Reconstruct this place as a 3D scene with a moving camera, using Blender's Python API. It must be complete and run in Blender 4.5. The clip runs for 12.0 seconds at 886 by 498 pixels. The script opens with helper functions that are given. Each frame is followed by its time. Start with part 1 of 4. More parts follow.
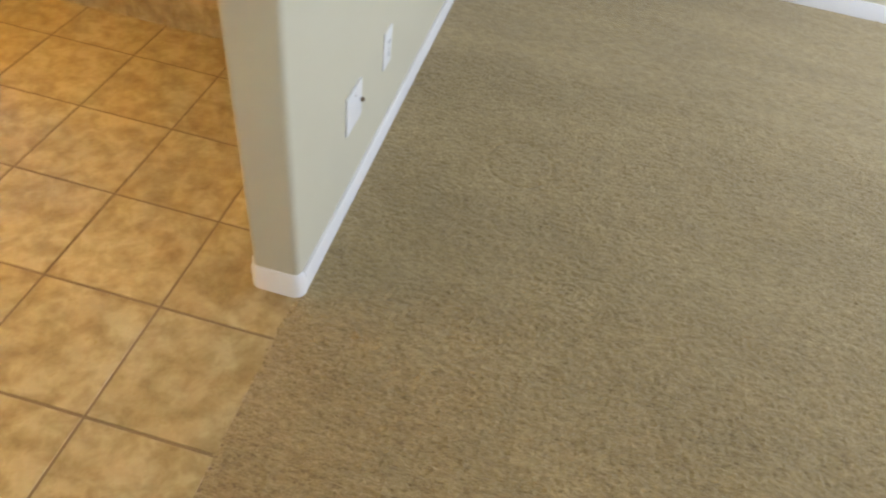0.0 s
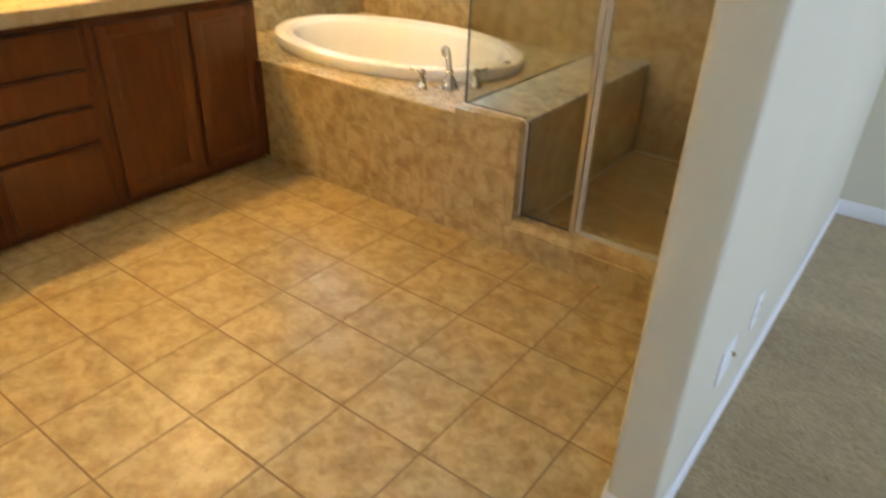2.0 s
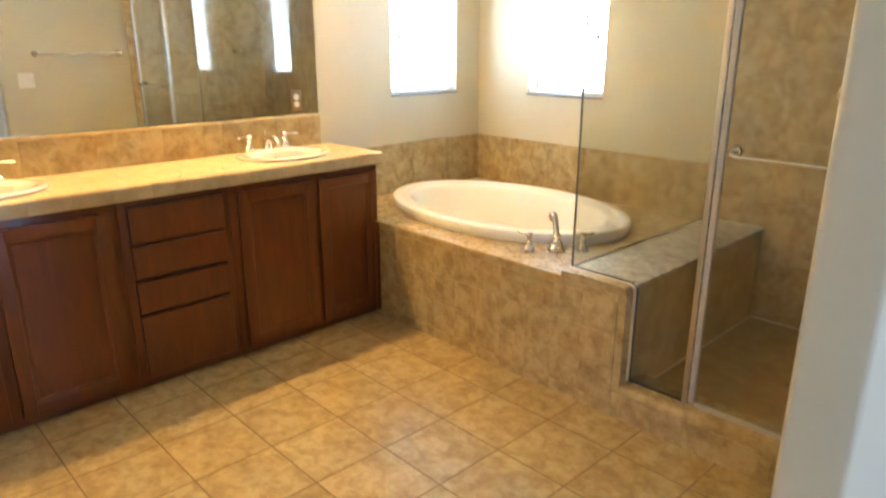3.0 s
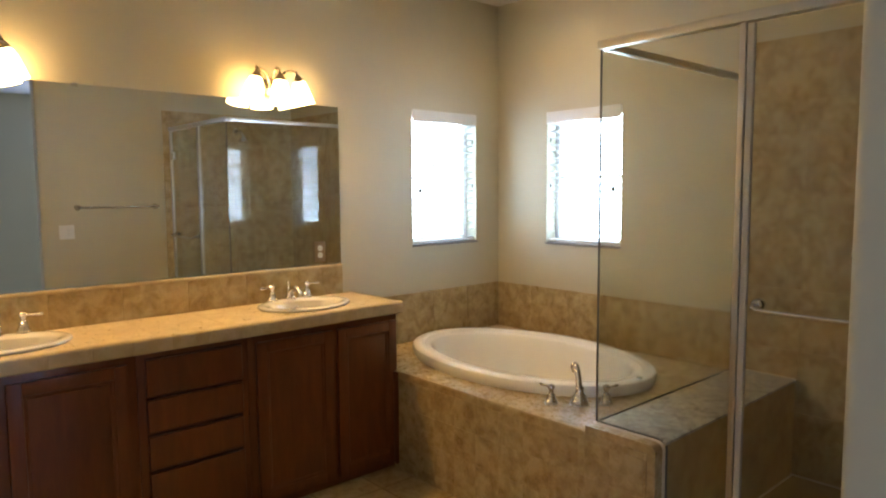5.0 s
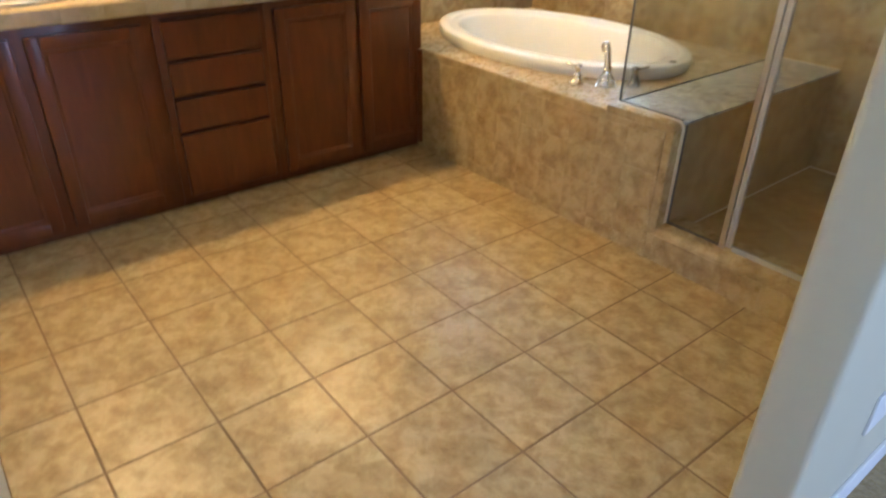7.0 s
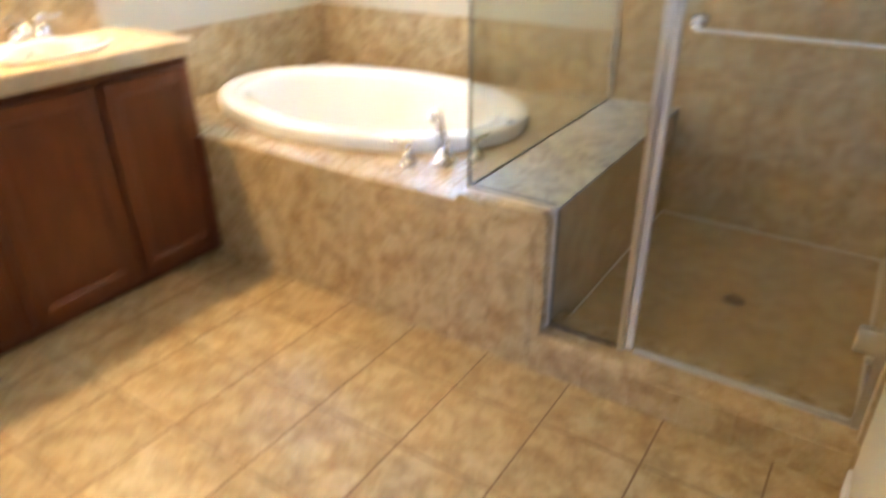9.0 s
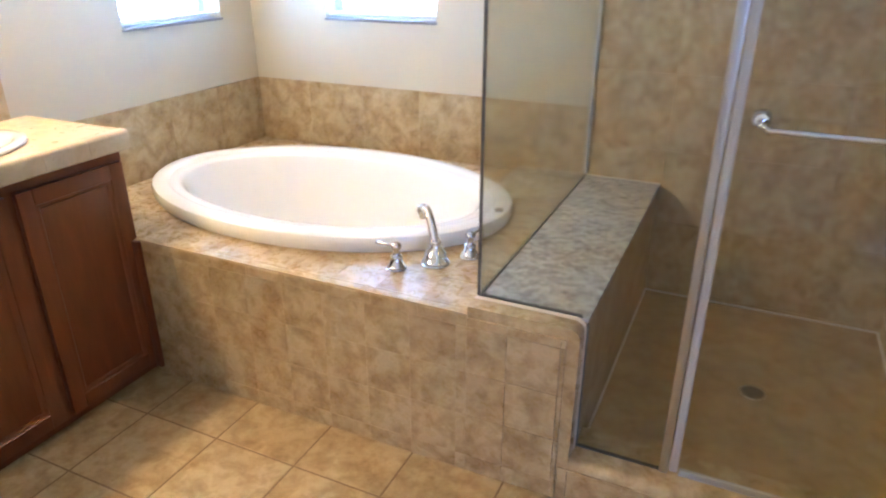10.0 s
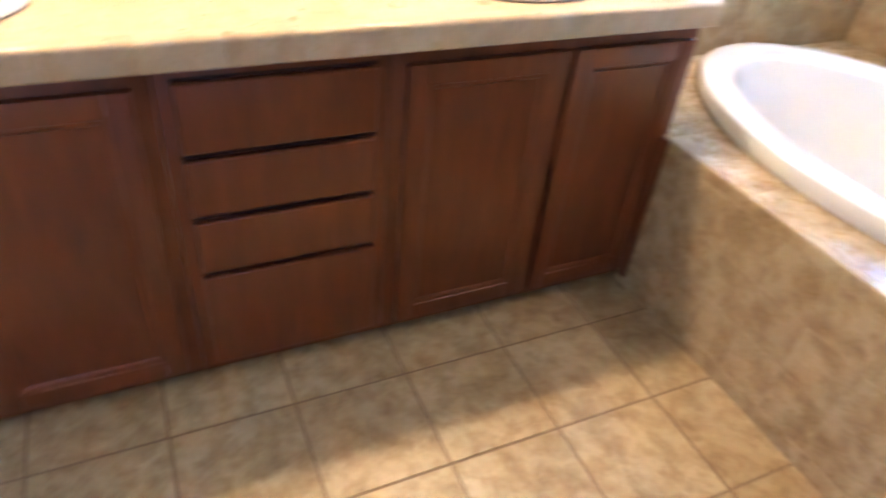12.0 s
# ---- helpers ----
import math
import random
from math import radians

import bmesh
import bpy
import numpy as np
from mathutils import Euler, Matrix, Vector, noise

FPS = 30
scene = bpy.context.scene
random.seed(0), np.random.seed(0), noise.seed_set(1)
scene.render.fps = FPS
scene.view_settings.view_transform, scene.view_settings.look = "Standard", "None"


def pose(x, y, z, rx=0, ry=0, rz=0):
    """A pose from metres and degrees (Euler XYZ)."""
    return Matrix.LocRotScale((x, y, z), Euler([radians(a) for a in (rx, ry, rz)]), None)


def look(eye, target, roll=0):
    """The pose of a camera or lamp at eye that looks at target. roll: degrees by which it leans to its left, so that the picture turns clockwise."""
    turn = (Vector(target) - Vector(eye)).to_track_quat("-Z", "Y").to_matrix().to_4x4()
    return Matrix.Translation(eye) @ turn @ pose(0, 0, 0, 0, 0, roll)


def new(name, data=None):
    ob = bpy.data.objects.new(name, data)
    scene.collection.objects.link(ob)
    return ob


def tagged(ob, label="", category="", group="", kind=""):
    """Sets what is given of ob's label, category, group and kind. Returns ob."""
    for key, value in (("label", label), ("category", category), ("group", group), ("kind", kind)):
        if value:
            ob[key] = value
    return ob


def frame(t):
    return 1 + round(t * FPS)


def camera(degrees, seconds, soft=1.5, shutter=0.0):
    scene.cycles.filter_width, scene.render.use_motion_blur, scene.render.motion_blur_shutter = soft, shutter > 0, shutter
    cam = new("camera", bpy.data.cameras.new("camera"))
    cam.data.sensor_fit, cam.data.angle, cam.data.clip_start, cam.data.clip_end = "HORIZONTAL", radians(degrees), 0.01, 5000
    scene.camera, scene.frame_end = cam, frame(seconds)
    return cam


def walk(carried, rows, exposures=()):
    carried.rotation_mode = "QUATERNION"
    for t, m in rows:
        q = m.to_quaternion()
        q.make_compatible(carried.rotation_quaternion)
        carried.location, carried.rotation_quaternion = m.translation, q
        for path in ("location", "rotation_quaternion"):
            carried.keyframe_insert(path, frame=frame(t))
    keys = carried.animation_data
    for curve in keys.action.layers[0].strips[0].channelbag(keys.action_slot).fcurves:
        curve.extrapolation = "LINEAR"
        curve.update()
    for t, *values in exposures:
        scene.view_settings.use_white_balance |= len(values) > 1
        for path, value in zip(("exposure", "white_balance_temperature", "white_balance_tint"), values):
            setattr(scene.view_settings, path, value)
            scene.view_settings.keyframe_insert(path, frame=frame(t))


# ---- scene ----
cam = camera(66.9, 12.0, soft=2.0, shutter=0.4)
PATH = [
    (0, (-0.018, 0.045, 1.387), (-0.176, 1.386, -0.088), 9.9),
    (0.5, (-0.041, -0.027, 1.368), (-0.354, 1.321, -0.076), 9.4),
    (1, (-0.062, -0.125, 1.384), (-0.541, 1.202, -0.033), 7.4),
    (1.5, (-0.182, -0.162, 1.418), (-0.924, 1.234, 0.193), 3.3),
    (2, (-0.249, -0.194, 1.453), (-1.274, 1.206, 0.459), 2.1),
    (2.5, (-0.241, -0.193, 1.477), (-1.474, 1.16, 0.669), 0.8),
    (3, (-0.237, -0.207, 1.502), (-1.617, 1.115, 0.912), 0.1),
    (5, (-0.232, -0.177, 1.541), (-1.72, 1.148, 1.363), -0.4),
    (5.5, (-0.228, -0.18, 1.547), (-1.723, 1.146, 1.469), -0.1),
    (6, (-0.224, -0.202, 1.542), (-1.71, 1.132, 1.418), -0.3),
    (6.5, (-0.192, -0.17, 1.439), (-1.609, 1.085, 0.794), -1.0),
    (7, (-0.199, -0.133, 1.415), (-1.547, 0.952, 0.412), 0.9),
    (7.2, (-0.237, -0.086, 1.396), (-1.591, 0.95, 0.349), 2.0),
    (8.8, (-0.719, 0.333, 1.445), (-1.833, 1.569, 0.336), 0.8),
    (9, (-0.781, 0.363, 1.429), (-1.761, 1.829, 0.486), -0.6),
    (9.5, (-1.04, 0.409, 1.494), (-1.809, 2.088, 0.725), -1.4),
    (10, (-1.215, 0.52, 1.479), (-1.983, 2.176, 0.661), 0.0),
    (10.5, (-1.392, 0.65, 1.471), (-2.333, 2.155, 0.549), 1.9),
    (11, (-1.619, 0.665, 1.474), (-2.605, 2.119, 0.518), 3.3),
    (11.5, (-1.73, 0.671, 1.452), (-2.876, 1.938, 0.411), 5.9),
    (12, (-1.804, 0.665, 1.423), (-3.206, 1.398, 0.199), 6.2),
]
EXPOSURES = [
    (0, 0.94, 8600, 13), (1.0, 0.92, 8400, 13), (1.5, 0.80, 7700, 13), (2.0, 0.80, 7100, 12), (2.5, 0.88, 6900, 13), (3.2, 0.90, 6700, 14), (5.0, -0.24, 6600, 16), (5.5, -0.60, 6400, 17),
    (6.0, -0.90, 6100, 15), (6.5, -0.04, 5900, 15), (7.0, 0.74, 5750, 13), (9.0, 1.26, 5200, 17), (10, 1.04, 4850, 21), (11, 0.86, 4700, 25), (11.5, 0.82, 4700, 26), (12, 1.16, 4600, 25)]
walk(cam, [(t, look(eye, target, roll)) for t, eye, target, roll in PATH], EXPOSURES)

# ---- plan, in metres ----
WX, NY = -3.585, 3.345          # faces of the bathroom's west and north walls
EX, BX = -0.598, -0.474         # bathroom and bedroom faces of the wall between them
SY = -0.26                      # bathroom's south wall
JN, JS = 1.022, -0.186           # jambs of the opening between bedroom and bathroom
CEIL = 2.815
BED_E, BED_N, BED_S = 3.4, 3.43, -2.6
DECK_Y, DECK_Z = 2.020, 0.554    # front and top of the tub deck
BENCH_X0, BENCH_X1, BENCH_Z = -1.838, -1.520, 0.576
GLASS_Y, CURB_Z, PAN_Z = 2.10, 0.15, 0.08
COUNTER_Z, COUNTER_X = 0.932, -3.08
P = 0.31                        # tile pitch
VY0, VY1, VFX = SY + 0.005, 2.045, -3.120  # ends and face of the vanity

# ---- world and light ----
world = bpy.data.worlds.new("world")
scene.world = world
world.use_nodes = True
wn = world.node_tree.nodes
sky = wn.new("ShaderNodeTexSky")
sky.sky_type, sky.sun_disc = "NISHITA", False
sky.sun_elevation, sky.sun_rotation = radians(48), radians(150)
world.node_tree.links.new(sky.outputs[0], wn["Background"].inputs[0])
wn["Background"].inputs[1].default_value = 0.12

sun = new("sun", bpy.data.lights.new("sun", "SUN"))
sun.data.energy, sun.data.angle, sun.data.color = 3.0, radians(0.5), (1, 0.95, 0.88)
sun.matrix_world = look((3, -5, 8), (0, 0, 0))

DAY = (0.43, 0.60, 1.0)


def window_lamp(name, m, w, h, power):
    """Daylight standing in a window's opening."""
    ob = new(name, bpy.data.lights.new(name, "AREA"))
    ob.data.shape, ob.data.size, ob.data.size_y = "RECTANGLE", w, h
    ob.data.energy, ob.data.color = power, DAY
    ob.matrix_world = m
    return ob


BED_EAST = (1.78, 3.06, 0.75, 2.25)   # y0, y1, z0, z1 of the window in the bedroom's east wall
BED_SOUTH = (0.9, 2.4, 0.75, 2.25)   # x0, x1, z0, z1 of the window in its south wall
window_lamp("bedroom_daylight_east", look((BED_E + 0.05, 2.42, 1.5), (0, 2.42, 1.2)), 1.22, 1.4, 84)
window_lamp("bedroom_daylight_south", look((1.65, BED_S - 0.05, 1.5), (1.65, 0, 1.2)), 1.42, 1.4, 38)

# ---- material helpers ----


def material(name):
    m = bpy.data.materials.new(name)
    m.use_nodes = True
    nt = m.node_tree
    return m, nt, nt.nodes["Principled BSDF"]


def link(nt, a, b):
    nt.links.new(a, b)


def position(nt, scale=(1, 1, 1), shuffle=False):
    """World position, shifted by the object's random number where pieces must differ."""
    geo = nt.nodes.new("ShaderNodeNewGeometry")
    out = geo.outputs["Position"]
    if shuffle:
        info = nt.nodes.new("ShaderNodeObjectInfo")
        mul = nt.nodes.new("ShaderNodeMath")
        mul.operation, mul.inputs[1].default_value = "MULTIPLY", 37.0
        link(nt, info.outputs["Random"], mul.inputs[0])
        add = nt.nodes.new("ShaderNodeVectorMath")
        link(nt, out, add.inputs[0])
        link(nt, mul.outputs[0], add.inputs[1])
        out = add.outputs[0]
    m = nt.nodes.new("ShaderNodeMapping")
    m.inputs["Scale"].default_value = scale
    link(nt, out, m.inputs["Vector"])
    return m.outputs[0]


def noise_tex(nt, vec, scale, detail=4, rough=0.55, distortion=0.0):
    n = nt.nodes.new("ShaderNodeTexNoise")
    n.inputs["Scale"].default_value, n.inputs["Detail"].default_value = scale, detail
    n.inputs["Roughness"].default_value, n.inputs["Distortion"].default_value = rough, distortion
    link(nt, vec, n.inputs["Vector"])
    return n.outputs["Fac"]


def ramp(nt, fac, stops):
    r = nt.nodes.new("ShaderNodeValToRGB")
    els = r.color_ramp.elements
    while len(els) < len(stops):
        els.new(0.5)
    for e, (p, c) in zip(els, stops):
        e.position, e.color = p, (*c, 1)
    link(nt, fac, r.inputs[0])
    return r.outputs[0]


def mix(nt, a, b, fac, mode="MIX"):
    m = nt.nodes.new("ShaderNodeMix")
    m.data_type, m.blend_type = "RGBA", mode
    for sock, v in ((m.inputs[0], fac), (m.inputs[6], a), (m.inputs[7], b)):
        if isinstance(v, (int, float)):
            sock.default_value = v
        elif isinstance(v, tuple):
            sock.default_value = (*v, 1)
        else:
            link(nt, v, sock)
    return m.outputs[2]


def bump(nt, b, height, strength, distance):
    n = nt.nodes.new("ShaderNodeBump")
    n.inputs["Strength"].default_value, n.inputs["Distance"].default_value = strength, distance
    link(nt, height, n.inputs["Height"])
    link(nt, n.outputs[0], b.inputs["Normal"])


def stone(name, dark, mid, light, rough=0.35, shuffle=True, scale=1.0, vary=0.04, fleck=None):
    """Mottled travertine-like ceramic: pale ground, brown clouds and fine veins."""
    m, nt, b = material(name)
    vec = position(nt, (scale, scale, scale), shuffle)
    cloud = noise_tex(nt, vec, 17, 6, 0.60, 0.35)
    col = ramp(nt, cloud, [(0.35, dark), (0.47, mid), (0.59, light)])
    fine = noise_tex(nt, vec, 48, 4, 0.6, 0.3)
    col = mix(nt, col, ramp(nt, fine, [(0.36, dark), (0.50, mid), (0.62, light)]), 0.25)
    broad = noise_tex(nt, vec, 5.0, 3, 0.5, 0.4)
    col = mix(nt, col, ramp(nt, broad, [(0.36, (0.90, 0.86, 0.80)), (0.58, (1, 1, 1))]), 1.0, "MULTIPLY")
    if fleck:
        spots = noise_tex(nt, vec, 42, 5, 0.65, 0.3)
        col = mix(nt, col, ramp(nt, spots, [(0.40, fleck), (0.49, mid), (0.60, light)]), 0.42)
    if shuffle:
        info = nt.nodes.new("ShaderNodeObjectInfo")
        tone = ramp(nt, info.outputs["Random"], [(0, (1 - vary,) * 3), (1, (1, 1, 1))])
        col = mix(nt, col, tone, 1.0, "MULTIPLY")
    link(nt, col, b.inputs["Base Color"])
    link(nt, ramp(nt, fine, [(0.3, (rough + 0.1,) * 3), (0.7, (rough - 0.05,) * 3)]), b.inputs["Roughness"])
    bump(nt, b, fine, 0.03, 0.0005)
    return m


def painted(name, colour, rough=0.6, texture=0.25, size=220):
    """Wall or trim paint with orange peel and faint unevenness."""
    m, nt, b = material(name)
    vec = position(nt)
    soft = noise_tex(nt, vec, 1.7, 3)
    lo = tuple(c * 0.95 for c in colour)
    link(nt, ramp(nt, soft, [(0.3, lo), (0.7, colour)]), b.inputs["Base Color"])
    b.inputs["Roughness"].default_value = rough
    bump(nt, b, noise_tex(nt, vec, size, 2), texture, 0.001)
    return m


def metal(name, colour, rough):
    m, nt, b = material(name)
    b.inputs["Metallic"].default_value = 1
    b.inputs["Base Color"].default_value = (*colour, 1)
    n = noise_tex(nt, position(nt), 60, 3)
    link(nt, ramp(nt, n, [(0.3, (rough,) * 3), (0.7, (rough + 0.06,) * 3)]), b.inputs["Roughness"])
    return m


def plain(name, colour, rough=0.5, coat=0.0, low=0.94):
    m, nt, b = material(name)
    n = noise_tex(nt, position(nt), 14, 3)
    link(nt, ramp(nt, n, [(0.3, tuple(c * low for c in colour)), (0.7, colour)]), b.inputs["Base Color"])
    b.inputs["Roughness"].default_value = rough
    b.inputs["Coat Weight"].default_value = coat
    return m


def clear_glass(name, tint):
    """A thin sheet: straight through, with a Fresnel gloss."""
    m, nt, b = material(name)
    out = nt.nodes["Material Output"]
    t = nt.nodes.new("ShaderNodeBsdfTransparent")
    t.inputs[0].default_value = (*tint, 1)
    g = nt.nodes.new("ShaderNodeBsdfGlossy")
    g.inputs["Roughness"].default_value = 0.0
    lw = nt.nodes.new("ShaderNodeLayerWeight")
    p5 = nt.nodes.new("ShaderNodeMath")
    p5.operation, p5.inputs[1].default_value = "POWER", 5.0
    link(nt, lw.outputs["Facing"], p5.inputs[0])
    fr = nt.nodes.new("ShaderNodeMath")
    fr.operation, fr.inputs[1].default_value, fr.inputs[2].default_value = "MULTIPLY_ADD", 0.9, 0.045
    link(nt, p5.outputs[0], fr.inputs[0])
    mx = nt.nodes.new("ShaderNodeMixShader")
    link(nt, fr.outputs[0], mx.inputs[0])
    link(nt, t.outputs[0], mx.inputs[1])
    link(nt, g.outputs[0], mx.inputs[2])
    link(nt, mx.outputs[0], out.inputs[0])
    return m


def glowing(name, colour, strength):
    m, nt, b = material(name)
    b.inputs["Base Color"].default_value = (0.9, 0.88, 0.82, 1)
    b.inputs["Emission Color"].default_value = (*colour, 1)
    b.inputs["Emission Strength"].default_value = strength
    return m


def wood_material():
    m, nt, b = material("cherry_wood")
    vec = position(nt, (5, 5, 0.9), True)
    grain = noise_tex(nt, vec, 4, 4, 0.5, 0.8)
    fine = noise_tex(nt, position(nt, (60, 60, 3), True), 4, 4)
    col = ramp(nt, grain, [(0.3, (0.1161, 0.0283, 0.0062)), (0.55, (0.1548, 0.0407, 0.0086)), (0.75, (0.1964, 0.0552, 0.0121))])
    col = mix(nt, col, ramp(nt, fine, [(0.35, (0.1042, 0.0290, 0.0060)), (0.65, (0.1815, 0.0552, 0.0121))]), 0.2)
    link(nt, col, b.inputs["Base Color"])
    b.inputs["Roughness"].default_value = 0.31
    b.inputs["Coat Weight"].default_value = 0.06
    bump(nt, b, fine, 0.05, 0.0006)
    return m


def carpet_material():
    m, nt, b = material("carpet")
    vec = position(nt, (0.55, 1.6, 1.0))
    tuft = noise_tex(nt, vec, 150, 3, 0.7, 0.8)
    clump = noise_tex(nt, vec, 44, 4, 0.6, 0.6)
    worn = noise_tex(nt, vec, 2.4, 4, 0.55)
    col = ramp(nt, tuft, [(0.37, (0.213, 0.140, 0.052)), (0.5, (0.408, 0.294, 0.132)), (0.62, (0.532, 0.398, 0.198))])
    col = mix(nt, col, ramp(nt, clump, [(0.38, (0.282, 0.195, 0.080)), (0.60, (0.475, 0.350, 0.168))]), 0.5)
    col = mix(nt, col, ramp(nt, worn, [(0.35, (0.84, 0.83, 0.82)), (0.65, (1, 1, 1))]), 1.0, "MULTIPLY")
    link(nt, col, b.inputs["Base Color"])
    b.inputs["Roughness"].default_value = 0.95
    b.inputs["Sheen Weight"].default_value = 0.2
    both = mix(nt, tuft, clump, 0.4)
    bump(nt, b, both, 1.0, 0.007)
    return m


PAINT = painted("wall_paint", (0.585, 0.545, 0.40))
CEILING_PAINT = painted("ceiling_paint", (0.78, 0.76, 0.71), 0.8, 0.5, 120)
TRIM = painted("white_trim", (0.82, 0.81, 0.78), 0.35, 0.08)
FLOOR_TILE = stone("floor_tile", (0.308, 0.212, 0.085), (0.408, 0.304, 0.140), (0.515, 0.408, 0.220), 0.32, scale=0.9)
WALL_TILE = stone("wall_tile", (0.300, 0.214, 0.091), (0.420, 0.320, 0.156), (0.528, 0.426, 0.238), 0.27, scale=0.85, vary=0.02)
SHOWER_TILE = stone("shower_tile", (0.345, 0.252, 0.118), (0.440, 0.334, 0.174), (0.530, 0.424, 0.248), 0.42, scale=0.8, vary=0.02)
COUNTER_TILE = stone("counter_tile", (0.470, 0.362, 0.200), (0.540, 0.425, 0.245), (0.610, 0.498, 0.308), 0.30, scale=0.65, vary=0.02)
BENCH_STONE = stone("grey_stone", (0.22, 0.22, 0.20), (0.385, 0.385, 0.35), (0.56, 0.56, 0.515), 0.36, fleck=(0.15, 0.14, 0.12))
PAN_STONE = stone("shower_pan", (0.345, 0.240, 0.103), (0.395, 0.284, 0.130), (0.445, 0.330, 0.160), 0.5, shuffle=False, scale=0.8)
GROUT = plain("brown_grout", (0.25, 0.17, 0.085), 0.85)
PALE_GROUT = plain("tan_grout", (0.46, 0.35, 0.19), 0.8)
CAULK = plain("cream_caulk", (0.66, 0.58, 0.43), 0.5)
WOOD = wood_material()
# shade above the drawer fronts, put into a dark colour
DARK = plain("drawer_gap_shade", (0.048, 0.016, 0.008), 0.7)
CARPET = carpet_material()
TUB_WHITE = plain("tub_acrylic", (0.87, 0.865, 0.81), 0.24, 0.2, 0.985)
PORCELAIN = plain("porcelain", (0.70, 0.68, 0.63), 0.12, 0.4)
CHROME = metal("chrome", (0.70, 0.71, 0.73), 0.03)
NICKEL = metal("brushed_nickel", (0.66, 0.62, 0.56), 0.22)
AGED = metal("aged_nickel", (0.42, 0.36, 0.28), 0.25)
BRONZE = metal("bronze", (0.30, 0.22, 0.14), 0.3)
SILVER_RAIL = metal("satin_aluminium", (0.56, 0.55, 0.53), 0.30)
MIRROR = metal("mirror_silver", (0.86, 0.87, 0.85), 0.0)
MIRROR.node_tree.nodes["Principled BSDF"].inputs["Roughness"].default_value = 0.0
for l in list(MIRROR.node_tree.links):
    if l.to_socket.name == "Roughness":
        MIRROR.node_tree.links.remove(l)
GLASS = clear_glass("shower_glass", (0.945, 0.955, 0.94))
PANE = clear_glass("window_glass", (0.95, 0.97, 0.97))
SEAL = plain("dark_seal", (0.09, 0.085, 0.075), 0.3)
CLEAR_PLASTIC = plain("cloudy_plastic", (0.48, 0.475, 0.455), 0.25)
SILL = plain("grey_sill", (0.22, 0.22, 0.23), 0.35)
TASSEL = plain("grey_tassel", (0.10, 0.10, 0.10), 0.5)
VINYL = plain("white_vinyl", (0.82, 0.82, 0.80), 0.4)
SLAT = plain("white_blind_slat", (0.80, 0.80, 0.77), 0.4)
PLASTIC = plain("white_plastic", (0.80, 0.80, 0.77), 0.35)
SLOT = plain("dark_slot", (0.03, 0.03, 0.03), 0.6)
SHADE = glowing("lit_frosted_glass", (1.0, 0.63, 0.235), 24)
BULB = glowing("lit_bulb", (1.0, 0.63, 0.235), 340)
CAN_LIGHT = glowing("lit_lamp_lens", (1.0, 0.70, 0.36), 180)
OUTSIDE = glowing("bright_outdoors", (0.52, 0.72, 1.0), 21)
# weaker glow that paints the shadow lines of siding on the backdrops
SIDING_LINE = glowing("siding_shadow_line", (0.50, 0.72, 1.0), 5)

# ---- mesh helpers ----


def origin(ob):
    """Where an unrotated object stands in the world."""
    v = Vector((0, 0, 0))
    while ob:
        v += ob.location
        ob = ob.parent
    return v


def mesh_of(bm, name, mat, smooth=True):
    me = bpy.data.meshes.new(name)
    bmesh.ops.recalc_face_normals(bm, faces=bm.faces)
    bm.to_mesh(me)
    bm.free()
    me.materials.append(mat)
    if smooth:
        me.shade_smooth()
        me.set_sharp_from_angle(angle=radians(38))
    return me


def part(name, bm, mat, parent=None, label=""):
    """Links a bmesh in world places as one mesh under a thing or a part."""
    if parent:
        bmesh.ops.translate(bm, verts=bm.verts, vec=-origin(parent))
    ob = new(name, mesh_of(bm, name, mat))
    ob.parent = parent
    return tagged(ob, label)


def structure(name, bm, mat, label="", category=""):
    ob = new(name, mesh_of(bm, name, mat))
    return tagged(ob, label, category or name.split("_")[0], kind="structure")


def thing(name, at, label, category, group=""):
    ob = new(name)
    ob.location = at
    ob.empty_display_size = 0.1
    return tagged(ob, label, category, group)


def box(x0, x1, y0, y1, z0, z1, bevel=0.0, bm=None, segments=2):
    bm = bm or bmesh.new()
    made = bmesh.ops.create_cube(bm, size=1)["verts"]
    for v in made:
        v.co = Vector((x0 + (v.co.x + 0.5) * (x1 - x0), y0 + (v.co.y + 0.5) * (y1 - y0), z0 + (v.co.z + 0.5) * (z1 - z0)))
    if bevel:
        edges = {e for v in made for e in v.link_edges}
        bmesh.ops.bevel(bm, geom=list(edges), offset=bevel, segments=segments, affect="EDGES", profile=0.6)
    return bm


def lathe(profile, at, axis="z", steps=28, bm=None, capped=True):
    """Turns (radius, height) pairs round an axis through at."""
    bm = bm or bmesh.new()
    rings = []
    for r, h in profile:
        ring = []
        for i in range(steps):
            a = 2 * math.pi * i / steps
            p = Vector((r * math.cos(a), r * math.sin(a), h))
            if axis == "x":
                p = Vector((h, p.x, p.y))
            elif axis == "y":
                p = Vector((p.x, h, p.y))
            ring.append(bm.verts.new(p + Vector(at)))
        rings.append(ring)
    for a, b in zip(rings, rings[1:]):
        for i in range(steps):
            j = (i + 1) % steps
            bm.faces.new((a[i], a[j], b[j], b[i]))
    for ring, r in ((rings[0], profile[0][0]), (rings[-1], profile[-1][0])):
        if r > 1e-4 and capped:
            bm.faces.new(ring)
    return bm


